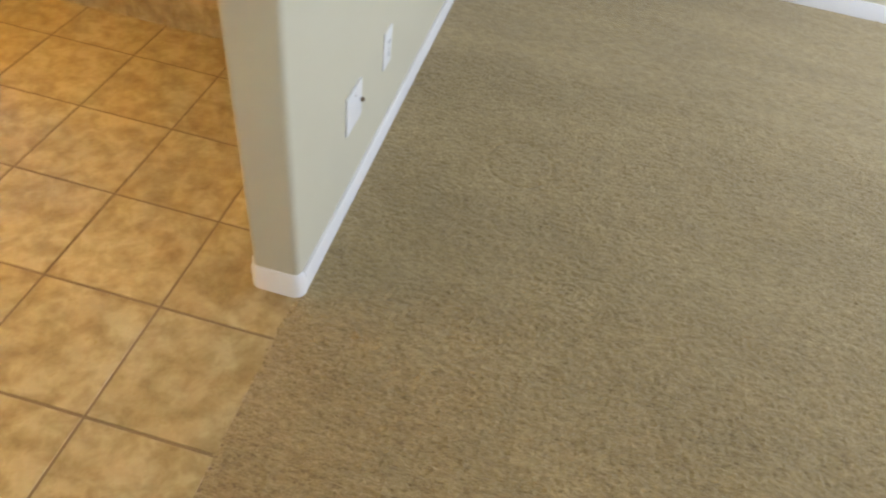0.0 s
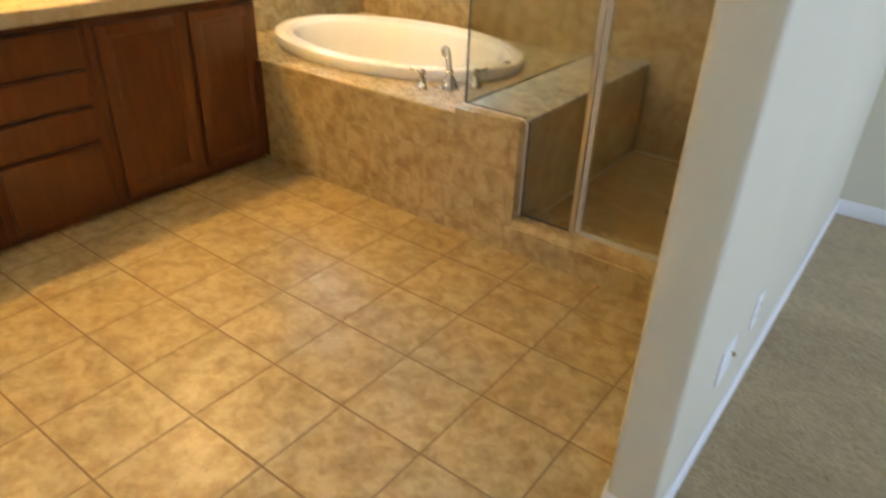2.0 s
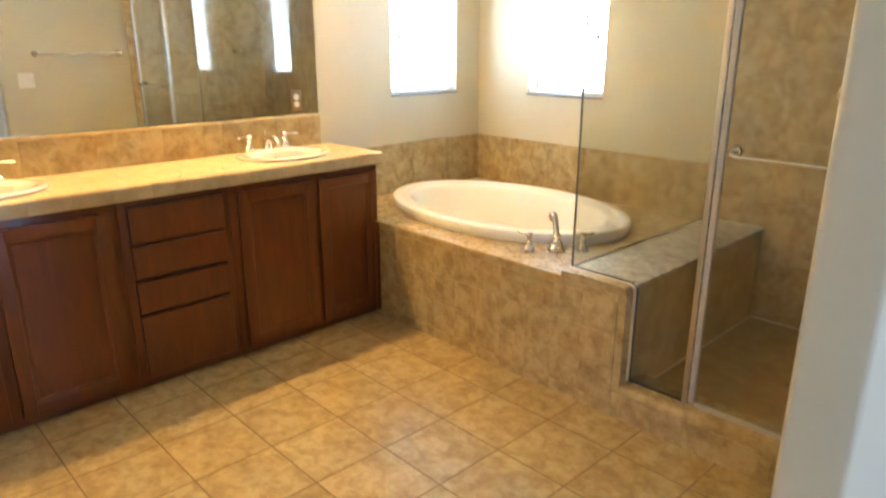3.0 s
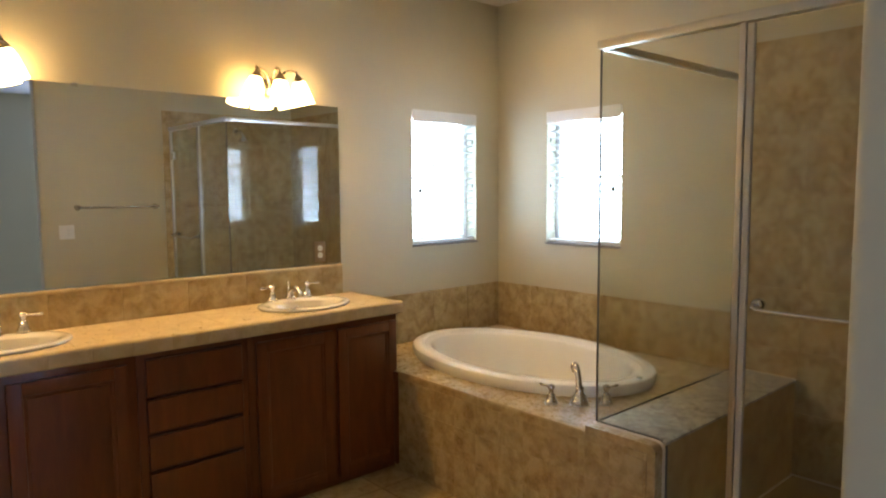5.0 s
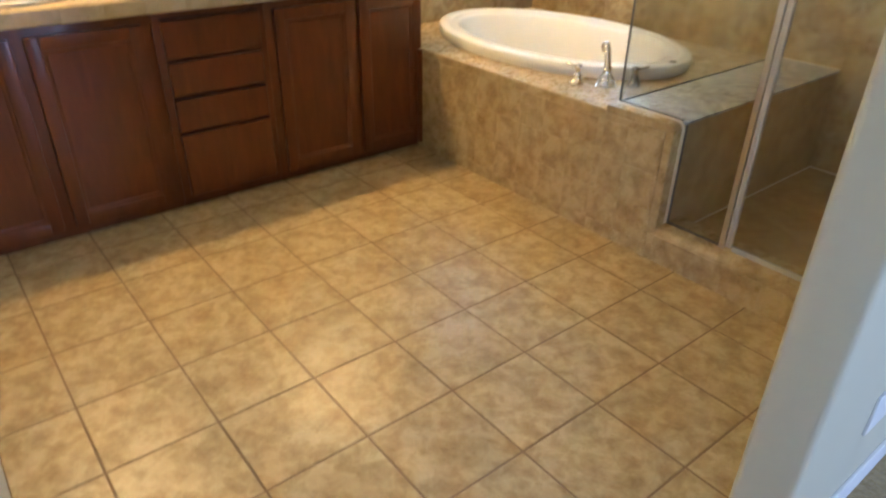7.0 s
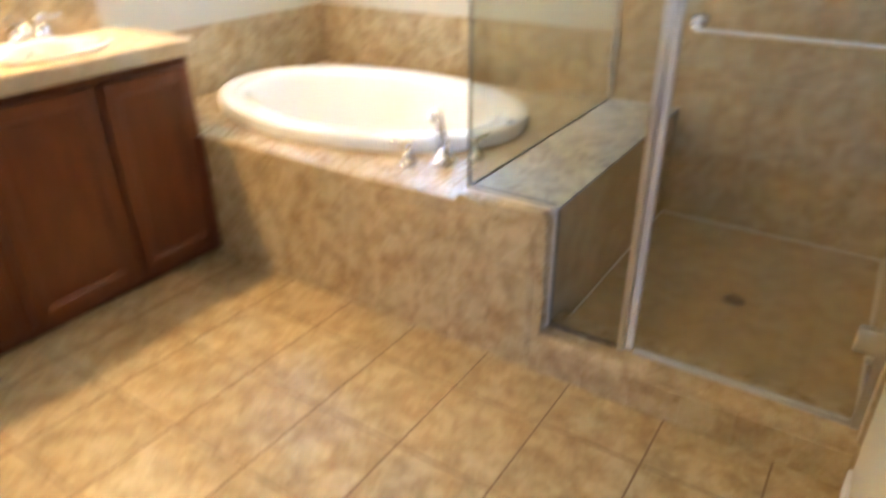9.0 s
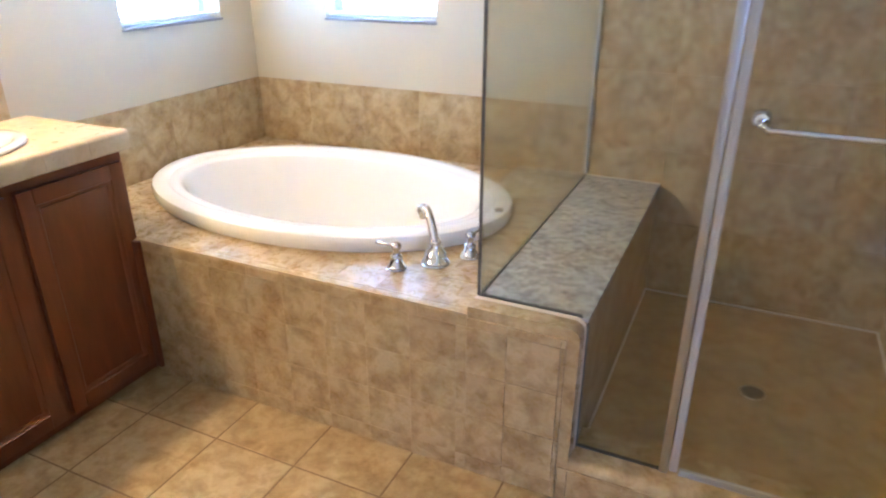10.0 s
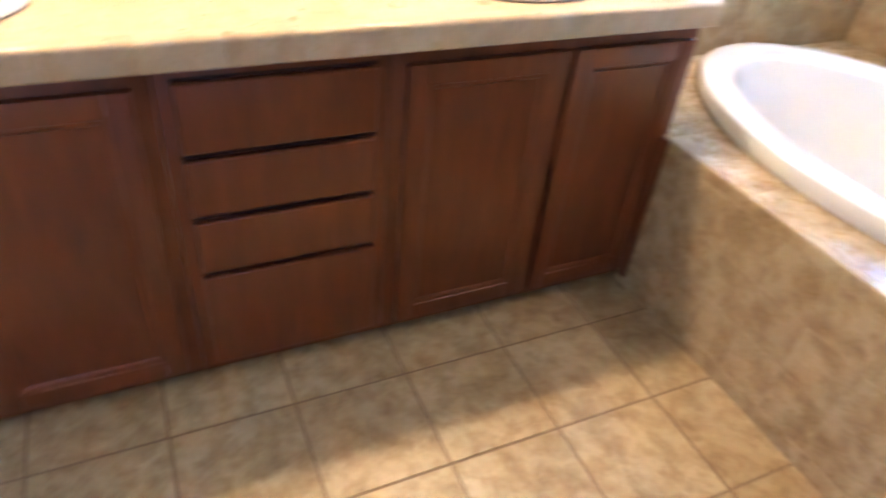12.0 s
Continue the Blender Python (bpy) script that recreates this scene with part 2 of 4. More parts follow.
def tube(points, radii, steps=14, bm=None):
    """A round tube along points; radii one for all or one each."""
    bm = bm or bmesh.new()
    pts = [Vector(p) for p in points]
    if not isinstance(radii, (list, tuple)):
        radii = [radii] * len(pts)
    rings, side = [], None
    for i, p in enumerate(pts):
        way = (pts[min(i + 1, len(pts) - 1)] - pts[max(i - 1, 0)]).normalized()
        if side is None:
            side = way.orthogonal().normalized()
        side = (side - way * side.dot(way)).normalized()
        up = way.cross(side)
        rings.append([bm.verts.new(p + radii[i] * (math.cos(2 * math.pi * k / steps) * side + math.sin(2 * math.pi * k / steps) * up)) for k in range(steps)])
    for a, b in zip(rings, rings[1:]):
        for i in range(steps):
            j = (i + 1) % steps
            bm.faces.new((a[i], a[j], b[j], b[i]))
    bm.faces.new(rings[0])
    bm.faces.new(rings[-1])
    return bm


def arc(points, n=8):
    """A smooth curve through points."""
    pts = [Vector(p) for p in points]
    pts = [2 * pts[0] - pts[1]] + pts + [2 * pts[-1] - pts[-2]]
    out = []
    for a, b, c, d in zip(pts, pts[1:], pts[2:], pts[3:]):
        for k in range(n):
            t = k / n
            out.append(0.5 * ((2 * b) + (c - a) * t + (2 * a - 5 * b + 4 * c - d) * t * t + (3 * b - a - 3 * c + d) * t ** 3))
    return out + [pts[-2]]


def oval_shell(rings, at, steps=64, shift=None, cap=True):
    """Stacked ovals (half x, half y, height) joined into one skin."""
    bm = bmesh.new()
    made = []
    for k, (a, b, h) in enumerate(rings):
        dx = shift[k] if shift else 0
        made.append([bm.verts.new((at[0] + dx + a * math.cos(2 * math.pi * i / steps), at[1] + b * math.sin(2 * math.pi * i / steps), at[2] + h)) for i in range(steps)])
    for r, s in zip(made, made[1:]):
        for i in range(steps):
            j = (i + 1) % steps
            bm.faces.new((r[i], r[j], s[j], s[i]))
    if cap:
        bm.faces.new(made[-1])
    return bm


# ---- walls, ceiling, floors ----


def wall_with_hole(name, axis, face, back, u0, u1, z1, holes, label):
    """A wall between the planes face and back, with (u0, u1, z0, z1) openings through it."""
    bm = bmesh.new()
    cuts = sorted({u0, u1, *[h[0] for h in holes], *[h[1] for h in holes]})
    for a, b in zip(cuts, cuts[1:]):
        solid, low = [], 0.0
        for h in sorted(holes, key=lambda k: k[2]):
            if h[0] <= a and b <= h[1]:
                solid.append((low, h[2]))
                low = h[3]
        solid.append((low, z1))
        for lo, hi in solid:
            if hi - lo > 1e-4:
                f0, f1 = min(face, back), max(face, back)
                if axis == "x":
                    box(f0, f1, a, b, lo, hi, bm=bm)
                else:
                    box(a, b, f0, f1, lo, hi, bm=bm)
    bmesh.ops.remove_doubles(bm, verts=bm.verts, dist=1e-4)
    seen = {}
    for f in bm.faces:
        seen.setdefault(tuple(round(c, 3) for c in f.calc_center_median()), []).append(f)
    bmesh.ops.delete(bm, geom=[f for fs in seen.values() if len(fs) > 1 for f in fs], context="FACES")
    return structure(name, bm, PAINT, label, "wall")


W1 = (2.550, 3.122, 1.180, 2.05)    # y0, y1, z0, z1 in the west wall
W2 = (-3.140, -2.558, 1.178, 2.045)  # x0, x1, z0, z1 in the north wall
wall_with_hole("wall_west", "x", WX, WX - 0.16, SY - 0.12, NY + 0.16, CEIL, [W1], "cream painted bathroom wall behind the vanity and tub")
wall_with_hole("wall_north", "y", NY, NY + 0.16, WX, EX, CEIL, [W2], "cream painted bathroom wall behind the tub and shower")
wall_with_hole("wall_south", "y", SY, SY - 0.12, WX, EX, CEIL, [], "cream painted bathroom end wall")
wall_with_hole("wall_bedroom_north", "y", BED_N, BED_N + 0.12, BX, BED_E + 0.12, CEIL, [], "cream painted bedroom wall above carpet")
wall_with_hole("wall_bedroom_east", "x", BED_E, BED_E + 0.12, BED_S, BED_N, CEIL, [BED_EAST], "cream painted bedroom wall with a window")
wall_with_hole("wall_bedroom_south", "y", BED_S, BED_S - 0.12, BX, BED_E + 0.12, CEIL, [BED_SOUTH], "cream painted bedroom wall with a window")
# the wall between the rooms, with rounded corners at the opening
structure("wall_partition_north", box(EX, BX, JN, BED_N + 0.12, 0, CEIL, 0.020, segments=4), PAINT, "cream painted partition end with rounded corners", "wall")
structure("wall_partition_south", box(EX, BX, BED_S - 0.12, JS, 0, CEIL, 0.012, segments=3), PAINT, "cream painted partition beside the opening", "wall")
CX, CY, CH = -2.845, 2.815, 0.068   # the recessed lamp and half its cut-out
bm = box(WX - 0.16, CX - CH, BED_S - 0.12, BED_N + 0.12, CEIL, CEIL + 0.1)
box(CX + CH, BED_E + 0.12, BED_S - 0.12, BED_N + 0.12, CEIL, CEIL + 0.1, bm=bm)
box(CX - CH, CX + CH, BED_S - 0.12, CY - CH, CEIL, CEIL + 0.1, bm=bm)
box(CX - CH, CX + CH, CY + CH, BED_N + 0.12, CEIL, CEIL + 0.1, bm=bm)
structure("ceiling", bm, CEILING_PAINT, "pale textured ceiling", "ceiling")
structure("carpet_backing", box(BX, BED_E, BED_S, BED_N, -0.05, -0.012), CARPET, "beige cut pile carpet under the far floor", "carpet")


def carpet_pile(name, x0, x1, y0, y1, step, ragged):
    """Uneven pile as a fine height field; its edge along the tiles is a little ragged."""
    nx, ny = int((x1 - x0) / step), int((y1 - y0) / step)
    verts, faces = [], []
    for i in range(nx + 1):
        for j in range(ny + 1):
            x, y = x0 + i * (x1 - x0) / nx, y0 + j * (y1 - y0) / ny
            q = Vector((x * 80 + y * 40 + 0.8 * noise.noise((x * 30, y * 30, 3)), y * 215 - x * 45, 0.0))
            h = 0.0065 * noise.noise(q) + 0.003 * noise.noise(q * 2.3) + 0.003 * noise.noise((x * 9, y * 9, 7))
            ring = abs(math.hypot(x + 0.02, y - 1.75) - 0.108)
            if ring < 0.010:  # round dent left in the pile
                h -= 0.0045 * (1 - ring / 0.010)
            if ragged and i < 3:
                x += (0.022 * noise.noise((7, y * 70, 1)) + 0.012 * noise.noise((7, y * 190, 4))) * (3 - i) / 3
                h += 0.003 - 0.0022 * (3 - i)
            verts.append((x, y, h))
    for i in range(nx):
        for j in range(ny):
            a = i * (ny + 1) + j
            faces.append((a, a + ny + 1, a + ny + 2, a + 1))
    me = bpy.data.meshes.new(name)
    me.from_pydata(verts, [], faces)
    me.materials.append(CARPET)
    me.shade_smooth()
    return tagged(new(name, me), "beige cut pile carpet with worn tracks", "carpet", kind="structure")


carpet_pile("carpet_floor", BX - 0.016, 1.3, -0.4, 2.3, 0.0055, True)
carpet_pile("carpet_floor_far", BX, BED_E, 2.3, BED_N, 0.014, False)
carpet_pile("carpet_floor_side", 1.3, BED_E, -0.4, 2.3, 0.02, False)
carpet_pile("carpet_floor_south", BX, BED_E, BED_S, -0.4, 0.03, False)


def baseboard(name, x0, x1, y0, y1):
    bm = box(x0, x1, y0, y1, 0.0, 0.078, 0.004)
    return structure(name, bm, TRIM, "white painted baseboard", "baseboard")


BB, BBH = 0.011, 0.078
baseboard("baseboard_partition_east", BX, BX + BB, JN + 0.020, BED_N)


def wrapped_baseboard(name, r=0.020):
    """One moulded length round the partition's end, its corners rounded like the wall's."""
    profile = [(0.0, 0.0), (BB, 0.0), (BB, BBH - 0.022), (BB - 0.003, BBH - 0.015), (BB - 0.004, BBH - 0.008), (BB - 0.008, BBH - 0.001), (0.0, BBH)]
    path = []
    for cx, a0 in ((EX + r, 180), (BX - r, 270)):
        for k in range(7):
            a = radians(a0 + 90 * k / 6)
            path.append((cx, JN + r, math.cos(a), math.sin(a)))
    bm = bmesh.new()
    rings = [[bm.verts.new((cx + c * (r + d), cy + sn * (r + d), z)) for d, z in profile] for cx, cy, c, sn in path]
    for p, q in zip(rings, rings[1:]):
        for k in range(len(profile)):
            n = (k + 1) % len(profile)
            bm.faces.new((p[k], p[n], q[n], q[k]))
    bm.faces.new(rings[0])
    bm.faces.new(rings[-1][::-1])
    bmesh.ops.recalc_face_normals(bm, faces=bm.faces)
    return structure(name, bm, TRIM, "white moulded baseboard wrapped round the partition end", "baseboard")


wrapped_baseboard("baseboard_partition_end")
baseboard("baseboard_partition_west", EX - BB, EX, JN + 0.020, DECK_Y - 0.005)
baseboard("baseboard_south_end", EX - BB, BX + BB, JS, JS + BB)
baseboard("baseboard_bedroom_north", BX + BB, BED_E, BED_N - BB, BED_N)
baseboard("baseboard_bedroom_east", BED_E - BB, BED_E, BED_S, BED_N - BB)

# ---- tile helpers ----
TILE_MESH = {}
FLAT, SOUTH, EAST, WEST = (0, 0, 0), (radians(90), 0, 0), (radians(90), 0, radians(90)), (radians(90), 0, radians(-90))


def tile_mesh(w, d, h, mat):
    """A low slab with chamfered top edges, its base at z = 0."""
    key = (round(w, 3), round(d, 3), round(h, 4), mat.name)
    if key not in TILE_MESH:
        c = min(0.0009, h * 0.6)
        rings = [(w / 2, d / 2, 0), (w / 2, d / 2, h - c), (w / 2 - c, d / 2 - c, h)]
        verts = [(sx * a, sy * b, z) for a, b, z in rings for sx, sy in ((-1, -1), (1, -1), (1, 1), (-1, 1))]
        faces = [(8, 9, 10, 11)]
        for r in (0, 4):
            faces += [(r + i, r + (i + 1) % 4, r + 4 + (i + 1) % 4, r + 4 + i) for i in range(4)]
        me = bpy.data.meshes.new("tile")
        me.from_pydata(verts, [], faces)
        me.materials.append(mat)
        TILE_MESH[key] = me
    return TILE_MESH[key]


def cut_tile_mesh(w, d, h, mat, keep):
    """A tile with a bite taken out, its cut edge hidden under a rim."""
    n, verts, faces = 14, [], []
    for i in range(n + 1):
        for j in range(n + 1):
            verts.append((-w / 2 + w * i / n, -d / 2 + d * j / n, h))
    for i in range(n):
        for j in range(n):
            if keep(-w / 2 + w * (i + 0.5) / n, -d / 2 + d * (j + 0.5) / n):
                a = i * (n + 1) + j
                faces.append((a, a + n + 1, a + n + 2, a + 1))
    me = bpy.data.meshes.new("tile")
    me.from_pydata(verts, [], faces)
    me.materials.append(mat)
    return me if faces else None


def inside(hole, u, v):
    return hole and ((u - hole[0]) / hole[2]) ** 2 + ((v - hole[1]) / hole[3]) ** 2 < 1


def lay_tiles(parent, turn, place, u0, u1, v0, v1, pu, pv, uo, vo, gap, h, mat, holes=()):
    """Tiles over a rectangle of a plane. place(u, v) is a world place, turn its rotation; joints at uo + i * pu and vo + j * pv."""
    for i in range(math.floor((u0 - uo) / pu), math.ceil((u1 - uo) / pu)):
        a, b = max(u0, uo + i * pu), min(u1, uo + (i + 1) * pu)
        if b - a < 0.012:
            continue
        for j in range(math.floor((v0 - vo) / pv), math.ceil((v1 - vo) / pv)):
            c, e = max(v0, vo + j * pv), min(v1, vo + (j + 1) * pv)
            if e - c < 0.012:
                continue
            mu, mv, me = (a + b) / 2, (c + e) / 2, None
            for hole in holes:
                probes = [inside(hole, a + (b - a) * k / 6, c + (e - c) * l / 6) for k in range(7) for l in range(7)]
                if any(probes):
                    me = cut_tile_mesh(b - a - gap, e - c - gap, h, mat, lambda x, y: not inside(hole, mu + x, mv + y)) or "gone"
            if me == "gone":
                continue
            ob = new("tile", me or tile_mesh(b - a - gap, e - c - gap, h, mat))
            ob.parent = parent
            ob.location = Vector(place(mu, mv)) - origin(parent)
            ob.rotation_euler = turn


def plate_with_hole(x0, x1, y0, y1, z, holes, step=0.02):
    """A level sheet with oval holes."""
    nx, ny = round((x1 - x0) / step), round((y1 - y0) / step)
    bm = bmesh.new()
    vs = [[bm.verts.new((x0 + (x1 - x0) * i / nx, y0 + (y1 - y0) * j / ny, z)) for j in range(ny + 1)] for i in range(nx + 1)]
    for i in range(nx):
        for j in range(ny):
            cx, cy = x0 + (x1 - x0) * (i + 0.5) / nx, y0 + (y1 - y0) * (j + 0.5) / ny
            if not any(inside(h, cx, cy) for h in holes):
                bm.faces.new((vs[i][j], vs[i + 1][j], vs[i + 1][j + 1], vs[i][j + 1]))
    bmesh.ops.delete(bm, geom=[v for v in bm.verts if not v.link_faces], context="VERTS")
    return bm


def prism(outline, axis, a, b, bm=None):
    """An outline of (u, z) pairs drawn along x or y from a to b."""
    bm = bm or bmesh.new()
    at = (lambda u, z, k: (u, k, z)) if axis == "y" else (lambda u, z, k: (k, u, z))
    r0 = [bm.verts.new(at(u, z, a)) for u, z in outline]
    r1 = [bm.verts.new(at(u, z, b)) for u, z in outline]
    bm.faces.new(r0)
    bm.faces.new(r1)
    n = len(outline)
    for i in range(n):
        bm.faces.new((r0[i], r0[(i + 1) % n], r1[(i + 1) % n], r1[i]))
    return bm


def rounded(cx, cz, r, a0, a1, n=6):
    return [(cx + r * math.cos(radians(a0 + (a1 - a0) * k / n)), cz + r * math.sin(radians(a0 + (a1 - a0) * k / n))) for k in range(n + 1)]


# ---- tub deck, bench, curb and shower floor ----
TUB = (-2.742, 2.672, 0.563)
TUB_HOLE = (TUB[0], TUB[1], 0.70, 0.44)
TF = 0.010                     # tile face in front of its backing
bm = box(VFX + 0.001, BENCH_X0, DECK_Y + 0.0011, VY1 + 0.02, 0, DECK_Z - 0.0012)
plate = plate_with_hole(WX, BENCH_X0, VY1 + 0.002, NY, DECK_Z - 0.0011, [TUB_HOLE])
me = bpy.data.meshes.new("tmp")
plate.to_mesh(me)
bm.from_mesh(me)
deck = structure("tub_deck", bm, PALE_GROUT, "tan tiled deck round the bathtub", "tub deck")

R = 0.032
nose = [(BENCH_X0, 0.0), (BENCH_X1, 0.0)] + rounded(BENCH_X1 - R, BENCH_Z - R, R, 0, 90) + [(BENCH_X0, BENCH_Z)]
bench = structure("shower_bench", prism(nose, "y", DECK_Y + 0.004, GLASS_Y - 0.006), WALL_TILE, "grey stone topped shower bench with tan tile sides", "shower bench")
part("bench_side", box(BENCH_X1 - 0.02, BENCH_X1, GLASS_Y - 0.006, NY - 0.012, PAN_Z, BENCH_Z - 0.012), PAN_STONE, bench)
part("bench_top", box(BENCH_X0 + 0.002, BENCH_X1 + 0.004, GLASS_Y - 0.006, NY - 0.012, BENCH_Z - 0.012, BENCH_Z, 0.003), BENCH_STONE, bench, "grey speckled stone bench top")
inner = [(BENCH_X0, BENCH_Z + 0.0015)] + rounded(BENCH_X1 - R, BENCH_Z - R, R + 0.0015, 90, 0) + [(BENCH_X1 + 0.0015, CURB_Z + 0.002)]
outer = [(BENCH_X1 - 0.012, CURB_Z + 0.002)] + rounded(BENCH_X1 - R, BENCH_Z - R, R - 0.012, 0, 90) + [(BENCH_X0, BENCH_Z - 0.012)]
part("edge_caulk", prism(inner + outer, "y", GLASS_Y - 0.024, GLASS_Y - 0.0055), CAULK, bench, "cream caulk strip beside the glass")
part("wall_caulk", box(BENCH_X0 + 0.01, BENCH_X1 + 0.004, NY - 0.018, NY - 0.011, BENCH_Z, BENCH_Z + 0.006, 0.002), CAULK, bench)

cprof = [(DECK_Y + 0.003, 0.0), (2.19, 0.0), (2.19, CURB_Z)] + rounded(DECK_Y + 0.003 + 0.03, CURB_Z - 0.03, 0.03, 90, 180)
curb = structure("shower_curb", prism(cprof, "x", BENCH_X1, EX), WALL_TILE, "tan tiled shower curb with rounded edge", "shower curb")
pan = structure("shower_floor", box(BENCH_X1, EX, 2.19, NY, 0, PAN_Z), PAN_STONE, "tan solid shower floor", "shower floor")
part("caulk_north", box(BENCH_X1, EX - 0.012, NY - 0.020, NY - 0.011, PAN_Z, PAN_Z + 0.009, 0.002), CAULK, pan, "cream caulk line")
part("caulk_east", box(EX - 0.021, EX - 0.011, 2.19, NY - 0.018, PAN_Z, PAN_Z + 0.009, 0.002), CAULK, pan, "cream caulk line")
part("caulk_bench", box(BENCH_X1, BENCH_X1 + 0.008, 2.19, NY - 0.018, PAN_Z, PAN_Z + 0.007, 0.002), CAULK, pan, "cream caulk line")
part("caulk_curb", box(BENCH_X1, EX - 0.012, 2.19, 2.197, PAN_Z, PAN_Z + 0.006, 0.002), CAULK, pan, "cream caulk line")

drain = thing("shower_drain", (-1.05, 2.70, PAN_Z), "round metal drain set in the shower floor", "drain")
part("ring", lathe([(0.036, 0.001), (0.036, 0.003), (0.042, 0.003), (0.046, 0.0005)], (-1.05, 2.70, PAN_Z)), NICKEL, drain)
part("cup", lathe([(0.0, 0.001), (0.037, 0.001), (0.037, 0.002), (0.0, 0.002)], (-1.05, 2.70, PAN_Z)), SLOT, drain)
for k in range(-2, 3):
    part("bar", box(-1.05 - 0.033, -1.05 + 0.033, 2.70 + k * 0.013 - 0.002, 2.70 + k * 0.013 + 0.002, PAN_Z + 0.002, PAN_Z + 0.0045), NICKEL, drain)

bumper = thing("door_bumper", (EX - 0.012, 2.375, 0.19), "small white plastic block on the shower wall", "door bumper")
part("block", box(EX - 0.030, EX - 0.012, 2.355, 2.395, 0.19, 0.216, 0.005), PLASTIC, bumper)

# ---- vanity ----
SINKS = [(-3.345, 1.612), (-3.345, 0.25)]


def sloped_frame(a, b, z0, z1):
    """The moulded slope that runs round a door's sunk panel."""
    bm = bmesh.new()
    rings = []
    for inset, out in ((0.0, 0.0195), (0.007, 0.0194), (0.009, 0.0160), (0.016, 0.0150), (0.023, 0.0085), (0.025, 0.0070)):
        rings.append([bm.verts.new((VFX + out, u, v)) for u, v in ((a + inset, z0 + inset), (b - inset, z0 + inset), (b - inset, z1 - inset), (a + inset, z1 - inset))])
    for p, q in zip(rings, rings[1:]):
        for k in range(4):
            n = (k + 1) % 4
            bm.faces.new((p[k], p[n], q[n], q[k]))
    return bm


def cabinet_door(t, a, b, z0=0.052, z1=0.832):
    w = 0.050
    d = part("door", box(VFX, VFX + 0.0080, a + w - 0.004, b - w + 0.004, z0 + w - 0.004, z1 - w + 0.004), WOOD, t, "recessed flat panel cherry door")
    for u0, u1, v0, v1, nm in ((a, a + w, z0, z1, "stile"), (b - w, b, z0, z1, "stile"), (a + w, b - w, z0, z0 + w, "rail"), (a + w, b - w, z1 - w, z1, "rail")):
        part(nm, box(VFX, VFX + 0.020, u0, u1, v0, v1, 0.004), WOOD, d)
    part("moulding", sloped_frame(a + w - 0.006, b - w + 0.006, z0 + w - 0.006, z1 - w + 0.006), WOOD, d)


def cabinet(y0, y1, doors, drawers, label):
    t = thing("vanity_cabinet", (-3.35, (y0 + y1) / 2, 0), label, "cabinet", "vanity cabinets")
    part("body", box(WX + 0.005, VFX - 0.02, y0, y1, 0.045, 0.76), WOOD, t)
    part("toe_kick", box(WX + 0.005, VFX - 0.022, y0, y1, 0.0, 0.045), WOOD, t, "dark recessed toe kick")
    part("end_panel", box(WX + 0.005, VFX - 0.02, y1 - 0.016, y1, 0.76, 0.866), WOOD, t)
    part("face_frame", box(VFX - 0.02, VFX, y0, y1, 0.036, 0.868, 0.001), WOOD, t)
    for a, b in doors:
        cabinet_door(t, a, b)
    for (a, b), spans in drawers:
        for z0, z1 in spans:
            part("drawer_front", box(VFX, VFX + 0.020, a, b, z0, z1, 0.007, segments=3), WOOD, t)
            # thin dark strip painted in for the shadow line over each front
            part("shade_strip", box(VFX + 0.0005, VFX + 0.003, a, b, z1 + 0.001, z1 + 0.007), DARK, t, "dark strip painted as the shade above the drawer front")
    return t


DR = [(0.055, 0.345), (0.361, 0.505), (0.521, 0.663), (0.679, 0.836)]
sink_base = cabinet(1.175, VY1, [(1.213, 1.630), (1.658, 2.032)], [], "cherry wood vanity cabinet with two doors under the sink")
cabinet(0.685, 1.173, [], [((0.717, 1.142), DR)], "cherry wood vanity drawer stack with four fronts")
cabinet(VY0, 0.683, [(0.222, 0.645), (-0.245, 0.178)], [], "cherry wood vanity cabinet with two doors beside the drawers")

part("scribe_strip", box(VFX + 0.0205, VFX + 0.050, DECK_Y - 0.016, DECK_Y - 0.0015, 0.036, DECK_Z - 0.004, 0.002), WOOD, sink_base)

CY1 = 2.066
sink_holes = [(x, y, 0.155, 0.215) for x, y in SINKS]
bm = plate_with_hole(WX, COUNTER_X - 0.006, SY, CY1 - 0.006, COUNTER_Z - 0.0011, sink_holes)
counter = structure("vanity_counter", bm, PALE_GROUT, "tan tiled vanity countertop with rounded tile edge", "countertop")
edge = [(COUNTER_X - 0.045, COUNTER_Z - 0.02), (COUNTER_X - 0.03, 0.870), (COUNTER_X - 0.004, 0.870), (COUNTER_X, 0.874)] + rounded(COUNTER_X - 0.014, COUNTER_Z - 0.014 + 0.002, 0.014, 0, 90) + [(COUNTER_X - 0.045, COUNTER_Z + 0.001)]
y = SY
while y < CY1 - 0.02:
    e = min(CY1, y + P / 2)
    part("edge_tile", prism(edge, "y", y + 0.0003, e - 0.0003), COUNTER_TILE, counter)
    y = e
part("end_edge", box(WX, COUNTER_X - 0.046, CY1 - 0.016, CY1, 0.870, COUNTER_Z + 0.001, 0.008, segments=3), COUNTER_TILE, counter)
part("underside", box(VFX, COUNTER_X - 0.032, SY, CY1 - 0.004, 0.872, 0.876), GROUT, counter)

